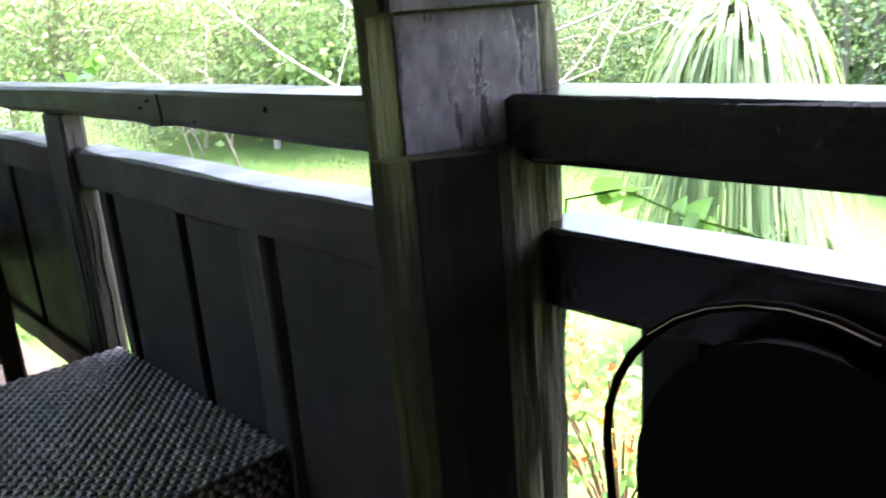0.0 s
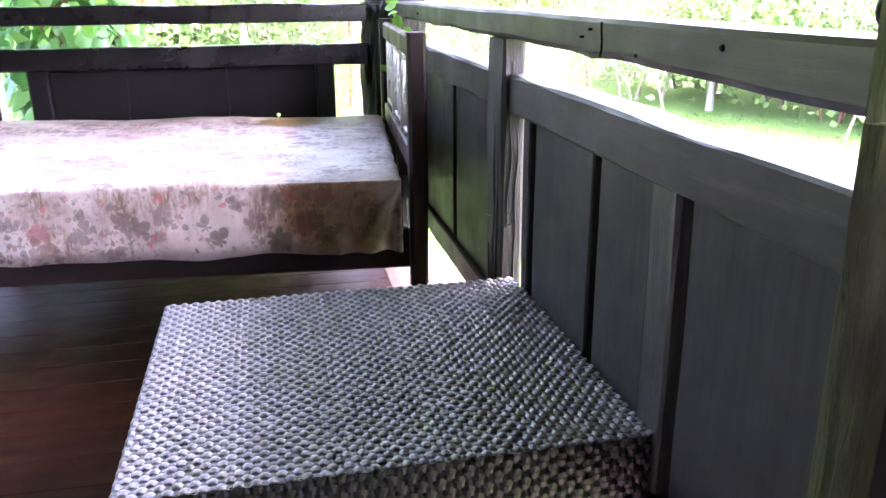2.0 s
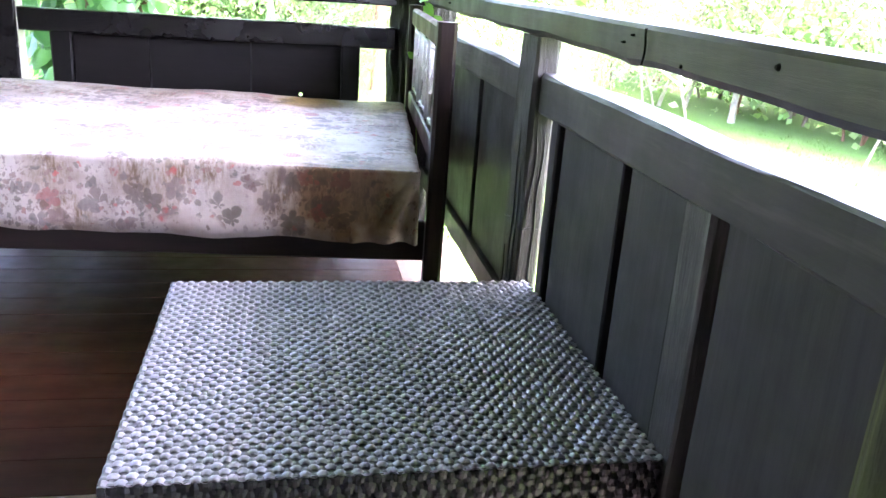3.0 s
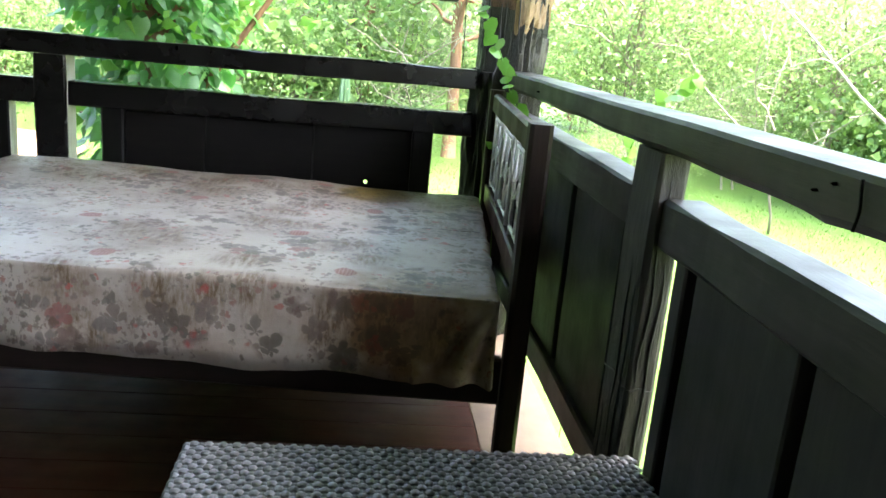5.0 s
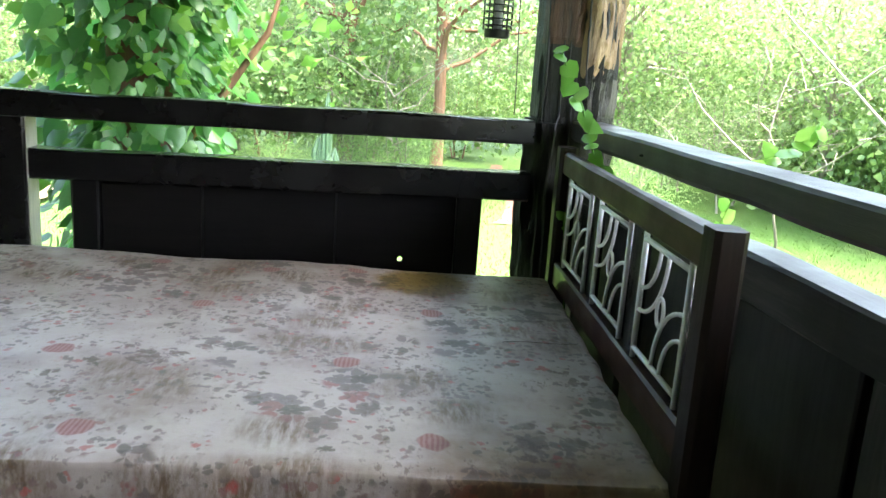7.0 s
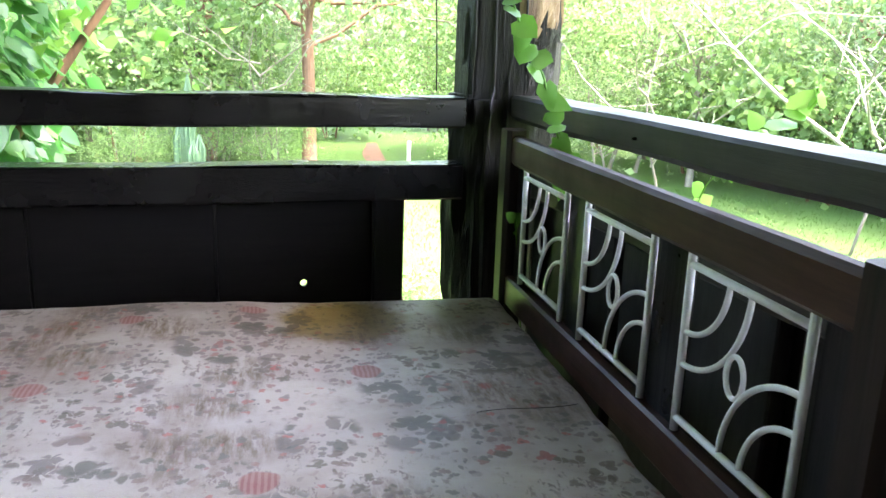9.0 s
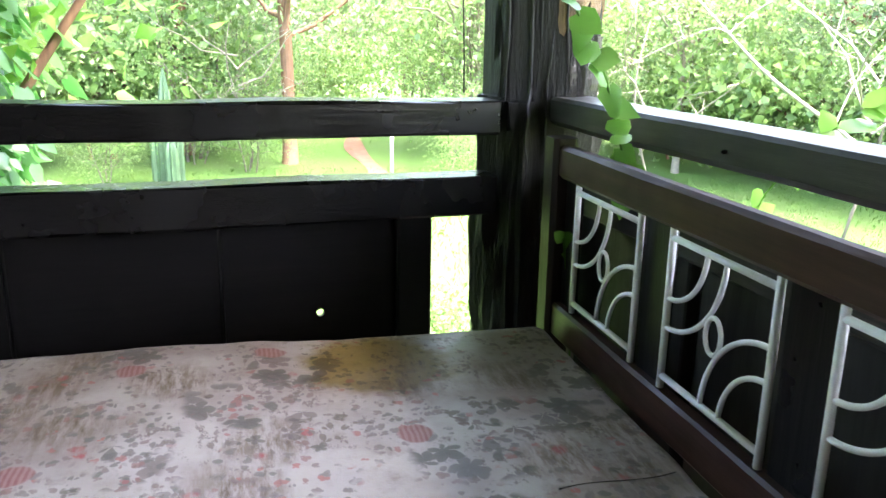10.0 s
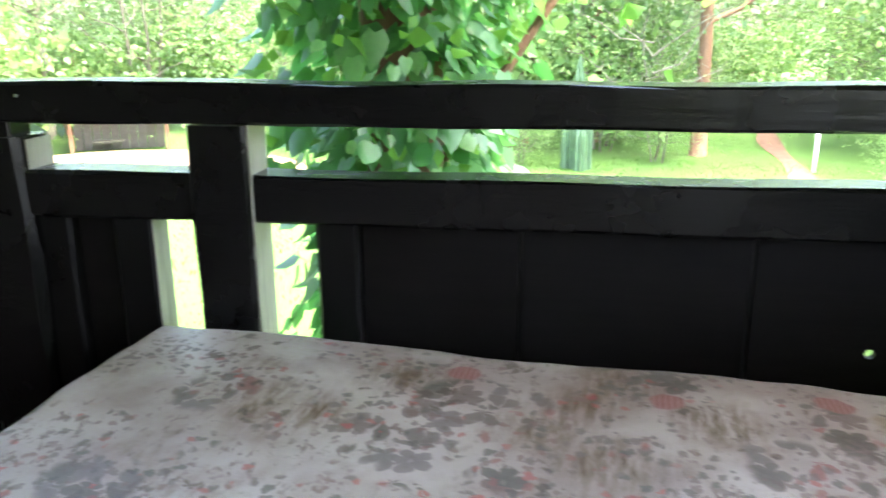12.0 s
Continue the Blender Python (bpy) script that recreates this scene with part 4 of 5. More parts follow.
for x in (-TW + 0.02, -0.07):
    for y in (0.02, TD - 0.07):
        part("foot", beam(x, x + 0.05, y, y + 0.05, 0.0, 0.052, 2), M_IRON, table)


def strand_mesh(name, length, pitch, width, amp, phase, material=M_WICKER):
    """A flat strand along x, rising over and dipping under its crossings."""
    n = int(round(length / pitch)) * 4
    verts, faces = [], []
    for i in range(n + 1):
        x = length * i / n
        z = amp * max(-1, min(1, 1.35 * math.cos(math.pi * x / pitch + phase * math.pi)))
        for y, dz in ((-width / 2, -0.0022), (-width * 0.28, 0), (width * 0.28, 0), (width / 2, -0.0022)):
            verts.append((x, y, z + dz))
    for i in range(n):
        for k in range(3):
            a = i * 4 + k
            faces.append((a, a + 4, a + 5, a + 1))
    me = bpy.data.meshes.new(name)
    me.from_pydata(verts, [], faces)
    me.materials.append(material)
    for p in me.polygons:
        p.use_smooth = True
    return me


PW, PT = TW / 66, TD / 50      # spacing of the lengthwise and crosswise strands
weft = [strand_mesh("strand", TW, PW, PT * 0.88, 0.0025, ph) for ph in (0, 1)]
warp_ = [strand_mesh("strand", TD, PT, PW * 0.84, 0.0018, ph, M_WICKER_D) for ph in (1, 0)]
for j in range(50):
    part("strand", weft[j % 2], M_WICKER, table, at=pose(-TW, (j + 0.5) * PT, TH))
for i in range(66):
    part("strand", warp_[i % 2], M_WICKER, table, at=pose(-TW + (i + 0.0) * PW, 0, TH - 0.0004, 0, 0, 90))


def side_weave(length, height, rows, cols):
    """The woven side as one sheet of strands in the x-z plane."""
    verts, faces = [], []

    def strand(along, count, pitch, width, ph, off, horizontal):
        n = count * 4
        b0 = len(verts)
        for i in range(n + 1):
            s = along * i / n
            d = 0.002 * max(-1, min(1, 1.35 * math.cos(math.pi * s / pitch + ph * math.pi)))
            for t, dd in ((-width / 2, -0.001), (0, 0.0003), (width / 2, -0.001)):
                verts.append((s, -d - dd, off + t) if horizontal else (off + t, -d - dd, s))
        for i in range(n):
            for k in range(2):
                a = b0 + i * 3 + k
                faces.append((a, a + 3, a + 4, a + 1))

    pr, pc = height / rows, length / cols
    for j in range(rows):
        strand(length, cols, pc, pr * 0.92, j % 2, (j + 0.5) * pr, True)
    for i in range(cols):
        strand(height, rows, pr, pc * 0.86, (i + 1) % 2, i * pc, False)
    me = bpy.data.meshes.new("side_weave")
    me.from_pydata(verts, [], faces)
    me.materials.append(M_WICKER_SHADED)
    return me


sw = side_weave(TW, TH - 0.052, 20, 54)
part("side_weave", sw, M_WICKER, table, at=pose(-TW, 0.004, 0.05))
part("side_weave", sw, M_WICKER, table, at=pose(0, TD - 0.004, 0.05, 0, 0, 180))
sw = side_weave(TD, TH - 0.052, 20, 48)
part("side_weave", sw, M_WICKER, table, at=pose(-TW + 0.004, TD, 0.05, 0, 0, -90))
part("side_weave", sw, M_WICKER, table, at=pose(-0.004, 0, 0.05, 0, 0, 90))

# ---- cane chair beyond the table ----
chair = thing("cane_chair", "dark cane chair with a round hooped back", "chair", pose(0.70, 0.462, 0, 0, 0, -88))
hoop = [(0.185 * math.cos(a), 0.0, 0.80 + 0.180 * math.sin(a)) for a in np.linspace(math.pi, 0, 17)]
hoop = [(-0.16, 0, 0.36), (-0.168, 0, 0.6), (-0.180, 0, 0.72)] + hoop + [(0.180, 0, 0.72), (0.178, 0, 0.6), (0.17, 0, 0.36)]
part("back_hoop", tube(hoop, 0.005, 10), M_RED_CANE, chair, "thin red-brown hoop")
inner = [(x * 0.84 + 0.012, y + 0.004, 0.40 + (z - 0.40) * 0.955) for x, y, z in hoop]
bmb = bmesh.new()
vs = [bmb.verts.new((x, -0.012, z)) for x, y, z in inner]
f = bmb.faces.new(vs)
ext = bmesh.ops.extrude_face_region(bmb, geom=[f])
for g in ext["geom"]:
    if isinstance(g, bmesh.types.BMVert):
        g.co.y += 0.022
bmesh.ops.recalc_face_normals(bmb, faces=bmb.faces)
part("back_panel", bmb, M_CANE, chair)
part("binding", tube([(x, -0.0085, z + 0.002) for x, y, z in hoop[7:14]], 0.0006, 6), M_STRAW, chair, "pale thin strand along the hoop's top")
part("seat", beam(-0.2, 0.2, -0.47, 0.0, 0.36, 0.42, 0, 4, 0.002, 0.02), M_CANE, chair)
for x in (-0.17, 0.17):
    for y in (-0.43, -0.03):
        part("leg", tube([(x, y, 0.0), (x * 0.98, y, 0.37)], 0.017, 10), M_CANE, chair)
    arm = [(x * 1.12, -0.01, 0.70), (x * 1.25, -0.12, 0.66), (x * 1.28, -0.28, 0.62), (x * 1.22, -0.42, 0.55), (x * 1.1, -0.44, 0.42)]
    part("arm", tube(arm, 0.012, 8), M_RED_CANE, chair)

# ---- lantern under the eave ----
lamp = thing("hanging_lantern", "black caged insect lamp hanging beside the corner post", "lantern", pose(0.469, 4.33, 1.397))
LR = 0.048
part("base", tube([(0, 0, 0), (0, 0, 0.008), (0, 0, 0.026), (0, 0, 0.03)], [LR * 0.85, LR * 0.9, LR * 0.9, LR * 0.98], 24), M_IRON, lamp)
part("tube_lamp", tube([(0, 0, 0.03), (0, 0, 0.2)], 0.016, 14), M_GLASSY, lamp)
for i in range(7):
    z = 0.042 + i * 0.022
    part("cage_ring", tube([(LR * math.cos(a), LR * math.sin(a), z) for a in np.linspace(0, math.tau, 25)], 0.0026, 6), M_IRON, lamp)
for i in range(6):
    a = i * math.tau / 6
    part("cage_bar", tube([(LR * math.cos(a), LR * math.sin(a), 0.026), (LR * math.cos(a), LR * math.sin(a), 0.2)], 0.003, 6), M_IRON, lamp)
part("cap", tube([(0, 0, 0.2), (0, 0, 0.21), (0, 0, 0.25)], [LR * 1.1, LR * 1.15, 0.012], 24), M_IRON, lamp)
part("wire", tube([(0, 0, 0.25), (0, 0, 1.222)], 0.0025, 6), M_IRON, lamp)
cord = part("cord", tube([(0.546 + 0.006 * math.sin(z * 7), 4.325, z) for z in np.linspace(1.144, 2.62, 20)], 0.002, 6), M_IRON)
tagged(cord, "thin dark cord hanging from the eave to the handrail", "cord")

# ---- nail heads ----
for x, y, z in ((-0.787, 4.2045, 0.905), (-1.495, 4.1985, 1.109)):
    nail = part("nail", tube([(x, y, z), (x, y + 0.01, z)], [0.0032, 0.0035], 10), M_GLASSY)
    tagged(nail, "small pale nail head in the black timber", "nail", "nails in the railing")

# ---- climber on the corner post ----
rng = np.random.default_rng(4)
CLIMB = [(0.735, 3.83, 0.98), (0.70, 3.79, 1.03), (0.665, 3.76, 1.09), (0.64, 3.75, 1.15), (0.62, 3.75, 1.21), (0.59, 3.76, 1.27), (0.565, 3.765, 1.32), (0.545, 3.77, 1.37)]
climber = thing("climber", "fresh green heart-leaved climber hanging over the corner post", "plant")
part("stem", tube(CLIMB, 0.003, 6), M_VINE2, climber)
lb, la, lw = [], [], []
for i in range(16):
    f = i / 15 * (len(CLIMB) - 1.01)
    p = Vector(CLIMB[int(f)]).lerp(Vector(CLIMB[int(f) + 1]), f % 1)
    d = Vector((rng.uniform(-1.0, 0.9), rng.uniform(-0.7, 0.0), rng.uniform(-1.1, -0.1))).normalized()
    s = rng.uniform(0.046, 0.074) * (1.1 - 0.25 * i / 15)
    view = Vector((-0.35, -0.9, 0.25)).normalized()
    w = d.cross(view).normalized() * s * rng.uniform(0.36, 0.48)
    lb.append(tuple(p)), la.append(tuple(d * s)), lw.append(tuple(w))
part("leaves", leaf_mesh("leaves", lb, la, lw, M_VINE2, True), M_VINE2, climber)


def sprig(pts, count, size, seed, label, material=None):
    g = np.random.default_rng(seed)
    t = thing("climber", label, "plant", group="loose climber shoots")
    part("stem", tube(pts, 0.0022, 6), M_VINE2, t)
    b, a, w = [], [], []
    for i in range(count):
        f = g.uniform(0.36, 0.999) * (len(pts) - 1)
        p = Vector(pts[int(f)]).lerp(Vector(pts[int(f) + 1]), f % 1)
        d = Vector((g.uniform(-1, 1), g.uniform(-1, 0.4), g.uniform(-0.6, 0.7))).normalized()
        s = size * g.uniform(0.7, 1.2)
        b.append(tuple(p)), a.append(tuple(d * s)), w.append(tuple(d.cross(Vector((-0.4, -0.85, 0.35))).normalized() * s * 0.4))
    part("leaves", leaf_mesh("leaves", b, a, w, material or M_VINE2, True), M_VINE2, t)


sprig([(1.12, 4.2, -1.3), (1.16, 4.15, 0.3), (1.2, 4.1, 0.7), (1.24, 4.03, 0.92), (1.27, 3.93, 1.06), (1.32, 3.85, 1.13), (1.40, 3.8, 1.18)], 15, 0.085, 11, "green climber shoot reaching over the side handrail", M_VINE2)
sprig([(1.10, 1.12, -1.3), (1.02, 1.02, 0.6), (0.97, 0.92, 0.965), (0.97, 0.82, 0.99), (0.97, 0.73, 0.965), (0.97, 0.62, 0.95)], 10, 0.042, 12, "green shoot behind the lower rail beside the log post")
sprig([(0.70, 3.92, 0.2), (0.685, 3.93, 0.5), (0.675, 3.935, 0.65), (0.665, 3.945, 0.78), (0.655, 3.95, 0.86)], 6, 0.05, 13, "small green shoot between headboard and post")

# ---- outdoors: ground, path, plants ----
bm = bmesh.new()
N = 120
gv = {}
for i in range(N + 1):
    for j in range(N + 1):
        fx, fy = (i / N * 2 - 1), (j / N * 2 - 1)
        x, y = math.copysign(abs(fx) ** 2.4, fx) * 800, math.copysign(abs(fy) ** 2.4, fy) * 800
        d = math.hypot(x, y)
        gv[i, j] = bm.verts.new((x, y, GROUND + 0.10 * noise.noise(Vector((x * 0.12, y * 0.12, 0))) * min(1, d / 8)))
for i in range(N):
    for j in range(N):
        bm.faces.new((gv[i, j], gv[i + 1, j], gv[i + 1, j + 1], gv[i, j + 1]))
ground = part("ground", bm, ground_mat())
tagged(ground, "mown green lawn with dry patches", "lawn", kind="structure")
bm = bmesh.new()
prev = None
for i in range(25):
    f = i / 24
    y = 15.0 + f * 8.5
    x = 2.75 + 1.45 * f ** 0.6 + 0.12 * math.sin(f * 7)
    w = 0.20 + 0.05 * math.sin(f * 11)
    row = [bm.verts.new((x + s * w, y, GROUND + 0.10 * noise.noise(Vector(((x + s * w) * 0.12, y * 0.12, 0))) + 0.018 + 0.012 * (1 - s * s))) for s in (-1, -0.5, 0, 0.5, 1)]
    if prev:
        for k in range(4):
            bm.faces.new((prev[k], prev[k + 1], row[k + 1], row[k]))
    prev = row
path = part("path", bm, M_PATH)
tagged(path, "narrow pinkish gravel path across the lawn", "path", kind="structure")


def terrain(x, y):
    return GROUND + 0.10 * noise.noise(Vector((x * 0.12, y * 0.12, 0))) * min(1, math.hypot(x, y) / 8)


def limb_paths(g, height, reach, count):
    """Limbs of a tree or shrub, as lists of points from the stem's upper part."""
    out = []
    for i in range(count):
        a = g.uniform(0, math.tau)
        z0 = height * g.uniform(0.25, 0.7)
        d = Vector((math.cos(a), math.sin(a), g.uniform(0.3, 0.9)))
        p = Vector((0, 0, z0))
        pts = [p.copy()]
        for k in range(5):
            p = p + (d + Vector(g.normal(0, 0.28, 3))) * (reach / 5)
            pts.append(p.copy())
        out.append(pts)
    return out


def make_tree(name, label, seed, height, reach, trunk_r, bark, leaf, per, leaf_size, limbs=14, lean=0.12, slim=0.34, spread=0.45, stems=1):
    g = np.random.default_rng(seed)
    t = thing(name, label, "tree" if name == "tree" else "shrub", group="garden trees" if name == "tree" else "garden shrubs")
    bm = bmesh.new()
    centres = []
    for s in range(stems):
        off = Vector((0, 0, 0)) if stems == 1 else Vector((g.uniform(-0.35, 0.35), g.uniform(-0.35, 0.35), 0))
        dx, dy = g.uniform(-lean, lean, 2)
        pts = [off + Vector((dx * height * f + 0.06 * math.sin(f * 7 + s), dy * height * f + 0.05 * math.cos(f * 6 + s), -0.15 + (height + 0.15) * f)) for f in np.linspace(0, 1, 10)]
        tube_into(bm, pts, [trunk_r * (1.25 if i == 0 else 1) * (1 - 0.075 * i) for i in range(10)], 9)
        for lp in limb_paths(g, height, reach, limbs // stems):
            f = lp[0].z / height * 9
            o = pts[int(f)].lerp(pts[min(int(f) + 1, 9)], f % 1) - lp[0]
            q = [p + o for p in lp]
            tube_into(bm, q, [trunk_r * 0.38 * (1 - 0.16 * i) for i in range(6)], 6)
            centres += [q[2], q[3], q[4], q[5], q[5] + Vector(g.normal(0, reach * 0.16, 3)), q[4] + Vector(g.normal(0, reach * 0.16, 3))]
    part("trunk", bm, bark, t)
    p, d, w = scatter_leaves(g, [tuple(c) for c in centres], (spread, spread, spread * 0.7), per, leaf_size, 0.35, slim=slim)
    part("crown", leaf_mesh("crown", p, d, w, leaf), leaf, t)
    return t


def place(kinds, spots):
    """Copies of the kinds at the spots (x, y, turn, scale)."""
    for i, (x, y, turn, sc) in enumerate(spots):
        k = kinds[i % len(kinds)]
        ob = copy_thing(k, pose(x, y, terrain(x, y) - 0.05, 0, 0, turn))
        ob.scale = (sc, sc, sc)


shrubs = [
    make_tree("shrub", "loose bright green garden shrub", 21, 2.6, 1.5, 0.035, M_TRUNK, M_LEAF, 74, 0.058, 18, 0.2, stems=3),
    make_tree("shrub", "dense dull green garden shrub", 22, 3.2, 1.5, 0.04, M_TRUNK, M_LEAF2, 76, 0.056, 20, 0.2, stems=3),
    make_tree("shrub", "airy pale green garden shrub", 23, 2.9, 1.7, 0.035, M_TWIG, M_LEAF3, 60, 0.054, 20, 0.25, spread=0.5, stems=2),
    make_tree("shrub", "big-leaved bright green shrub", 24, 2.2, 1.3, 0.03, M_TRUNK_R, M_LEAF, 40, 0.15, 16, 0.2, stems=3, slim=0.4),
]
trees = [
    make_tree("tree", "tall garden tree with a grey trunk and bright crown", 31, 9.0, 3.6, 0.16, M_TRUNK, M_LEAF, 66, 0.14, 26, 0.06, spread=0.9),
    make_tree("tree", "tall tree with a red-brown trunk", 32, 10.5, 3.2, 0.15, M_TRUNK_R, M_LEAF2, 62, 0.14, 24, 0.05, spread=0.9),
    make_tree("tree", "slender pale tree with light foliage", 33, 7.0, 2.8, 0.09, M_TWIG, M_LEAF3, 56, 0.125, 24, 0.10, spread=0.75),
]
g = np.random.default_rng(77)
spots, tspots = [], []
for i in range(95):                       # the belt of shrubs beyond the lawn
    az = -86 + 136 * (i + g.uniform(-0.4, 0.4)) / 95
    r = [20.5, 24, 28][i % 3] + g.uniform(-1.2, 1.5)
    spots.append((r * math.sin(radians(-az)), r * math.cos(radians(az)), g.uniform(0, 360), g.uniform(0.9, 1.5)))
for i in range(42):
    az = -88 + 140 * (i + g.uniform(-0.4, 0.4)) / 42
    r = g.uniform(20, 36)
    tspots.append((r * math.sin(radians(-az)), r * math.cos(radians(az)), g.uniform(0, 360), g.uniform(0.8, 1.3)))
def open_ground(x, y):
    """Clear lawn round the path and before the hut."""
    a, r = math.degrees(math.atan2(x, y)), math.hypot(x, y)
    return (7 < a < 16 and r < 25) or (-36 < a < -20 and r < 22.5)


place(shrubs, [q for q in spots if not open_ground(*q[:2])])
place(trees, [q for q in tspots if not open_ground(*q[:2])])


def farther(spots, k):
    return [(x * k, y * k, turn, sc * 1.15) for x, y, turn, sc in spots]


for k in shrubs + trees:                  # the models themselves stand in the belt too
    a = g.uniform(-1.4, 0.6)
    k.matrix_basis = pose(27 * math.sin(-a), 27 * math.cos(a), GROUND - 0.05)
# single plants that stand nearer
place([shrubs[0]], [(-1.4, 17.6, 20, 0.42), (4.9, 14.6, 200, 0.5), (1.2, 18.2, 90, 0.5), (0.3, 19.4, 150, 0.5)])
place([shrubs[2]], [(11.0, 13.2, 40, 0.9), (13.5, 10.0, 140, 1.0), (5.6, 17.0, 10, 0.6), (8.0, 17.5, 300, 0.8)])
place([shrubs[3]], [(-7.5, 9.0, 70, 0.6), (1.55, 8.3, 210, 0.28), (13.4, 4.9, 33, 0.9)])
place(shrubs, farther([(8.5, 5.6, 20, 0.9), (9.8, 4.6, 80, 1.0), (7.6, 7.0, 140, 0.8), (10.5, 6.2, 200, 1.1), (9.4, 3.0, 260, 0.9), (11.0, 1.9, 320, 1.1), (12.0, 4.0, 10, 1.2), (7.4, 9.6, 60, 1.0), (-7.0, 8.5, 33, 0.8), (-7.0, 7.0, 150, 1.0)], 1.5))
place([shrubs[1]], farther([(8.6, 3.6, 40, 1.2), (9.6, 2.4, 100, 1.25), (9.9, 4.3, 170, 1.3), (8.9, 5.2, 230, 1.15), (10.7, 3.2, 300, 1.3), (8.2, 2.2, 350, 1.0)], 1.4))
place([trees[0]], [(16.6, 4.6, 0, 0.8), (16.2, 8.4, 90, 0.8), (16.8, 1.4, 200, 0.8), (14.0, 13.0, 40, 0.7)])
place([trees[1]], [(2.08, 19.1, 15, 1.0), (12.5, 13.5, 120, 0.9)])
# out-of-view plants added beyond the west opening
place(trees, [(-11.0, -2.0, 50, 0.9), (-10.0, 3.5, 130, 0.9), (-12.0, 7.5, 210, 1.0), (-13.0, 1.0, 300, 1.0)])
place(shrubs, [(-9.0, 0.5, 10, 1.1), (-8.6, 4.8, 95, 1.1), (-9.5, -3.5, 200, 1.1)])
place([trees[2]], [(6.4, 19.8, 80, 1.0), (9.4, 16.4, 260, 0.85), (-11.5, 12.0, 10, 0.9)])


def bare_tree(x, y, seed, height, reach, n, label):
    g = np.random.default_rng(seed)
    t = thing("bare_bush", label, "tree", pose(x, y, terrain(x, y)))
    part("stem", tube([(0.22 * math.sin(f * 5 + seed), 0.18 * math.cos(f * 4 + seed), -0.1 + height * f) for f in np.linspace(0, 1, 8)], [0.026 * (1 - 0.10 * i) for i in range(8)], 7), M_TRUNK, t)
    for lp in limb_paths(g, height * 1.1, reach, n):
        bm = bmesh.new()
        tube_into(bm, lp, [0.019, 0.017, 0.014, 0.011, 0.007, 0.003], 6)
        for k in (1, 2, 3, 4):
            q = [lp[k] + Vector(g.normal(0, 0.3, 3) + np.array((0, 0, 0.25))) * (reach * 0.14 * m) for m in range(5)]
            tube_into(bm, q, [0.007, 0.006, 0.005, 0.004, 0.002], 4)
        part("branch", bm, M_TWIG, t)


place([shrubs[1]], farther([(9.5, 7.6, 15, 1.1), (8.4, 9.2, 75, 1.1), (10.5, 9.6, 140, 1.2), (7.6, 11.4, 205, 1.1), (11.2, 7.2, 260, 1.2)], 1.45))
bare_tree(8.4, 7.4, 55, 3.2, 2.6, 5, "pale bare branches beyond the side railing")
bare_tree(8.6, 10.8, 56, 3.4, 2.6, 5, "pale bare branches beyond the side railing")
bare_tree(1.05, 18.6, 51, 2.9, 1.6, 9, "pale bare branching bush on the lawn")
bare_tree(6.6, 13.2, 52, 3.0, 2.2, 4, "pale bare branches beyond the side railing")
bare_tree(9.6, 5.6, 54, 3.2, 2.4, 4, "pale bare branches behind the log post")


def smooth_line(pts, n):
    """A softly bent line through the points."""
    p = np.asarray(pts, dtype=float)
    f = np.linspace(0, len(p) - 1, n)
    out = np.stack([np.interp(f, np.arange(len(p)), p[:, k]) for k in range(3)], 1)
    for _ in range(2):
        out[1:-1] = (out[:-2] + 2 * out[1:-1] + out[2:]) / 4
    return out


# one bare limb arches up from the lawn and forks
limb = thing("leaning_bare_tree", "pale bare leaning limb arching over the lawn", "tree")
main = smooth_line([(7.45, 7.35, -1.4), (6.9, 8.0, -0.55), (6.24, 8.63, 0.30), (5.89, 9.0, 0.63), (5.54, 9.32, 0.97), (5.25, 9.56, 1.35), (4.93, 9.77, 1.73), (4.66, 9.92, 2.0), (4.3, 10.15, 2.5)], 28)
part("stem", tube([tuple(q) for q in main], [0.030 - 0.024 * i / 27 for i in range(28)], 8), M_TWIG, limb)
g = np.random.default_rng(61)
for fork, rad in (([(5.25, 9.56, 1.35), (5.45, 9.4, 1.6), (5.66, 9.22, 1.75), (6.3, 8.64, 1.66), (6.9, 8.2, 1.75)], 0.011), ([(5.25, 9.56, 1.35), (5.1, 9.6, 1.42), (4.74, 9.9, 1.21), (4.26, 10.18, 0.89)], 0.010), ([(6.05, 8.83, 0.48), (6.3, 8.9, 0.95), (6.7, 8.7, 1.5), (6.9, 8.6, 2.2)], 0.011)):
    bm = bmesh.new()
    line = smooth_line(fork, 14)
    tube_into(bm, [tuple(q) for q in line], [rad * (1 - 0.06 * i) for i in range(14)], 6)
    for k in (4, 7, 10, 12):
        d = g.normal(0, 0.2, 3) + np.array((0, 0, 0.12))
        tube_into(bm, [tuple(line[k] + d * m / 3 + g.normal(0, 0.012, 3) * m) for m in range(5)], [0.005, 0.004, 0.0035, 0.003, 0.0015], 4)
    part("branch", bm, M_TWIG, limb)

# a slim sapling on the lawn by the corner post
g = np.random.default_rng(71)
sap = thing("sapling", "slim pale-stemmed sapling with sparse small leaves", "tree", pose(1.97, 8.05, terrain(1.97, 8.05)))
stem = smooth_line([(0, 0, -0.05), (0.03, 0.02, 0.5), (-0.02, 0.03, 1.0), (0.04, 0.0, 1.45)], 14)
part("stem", tube([tuple(q) for q in stem], [0.017 - 0.0009 * i for i in range(14)], 8), M_TWIG, sap)
tips = []
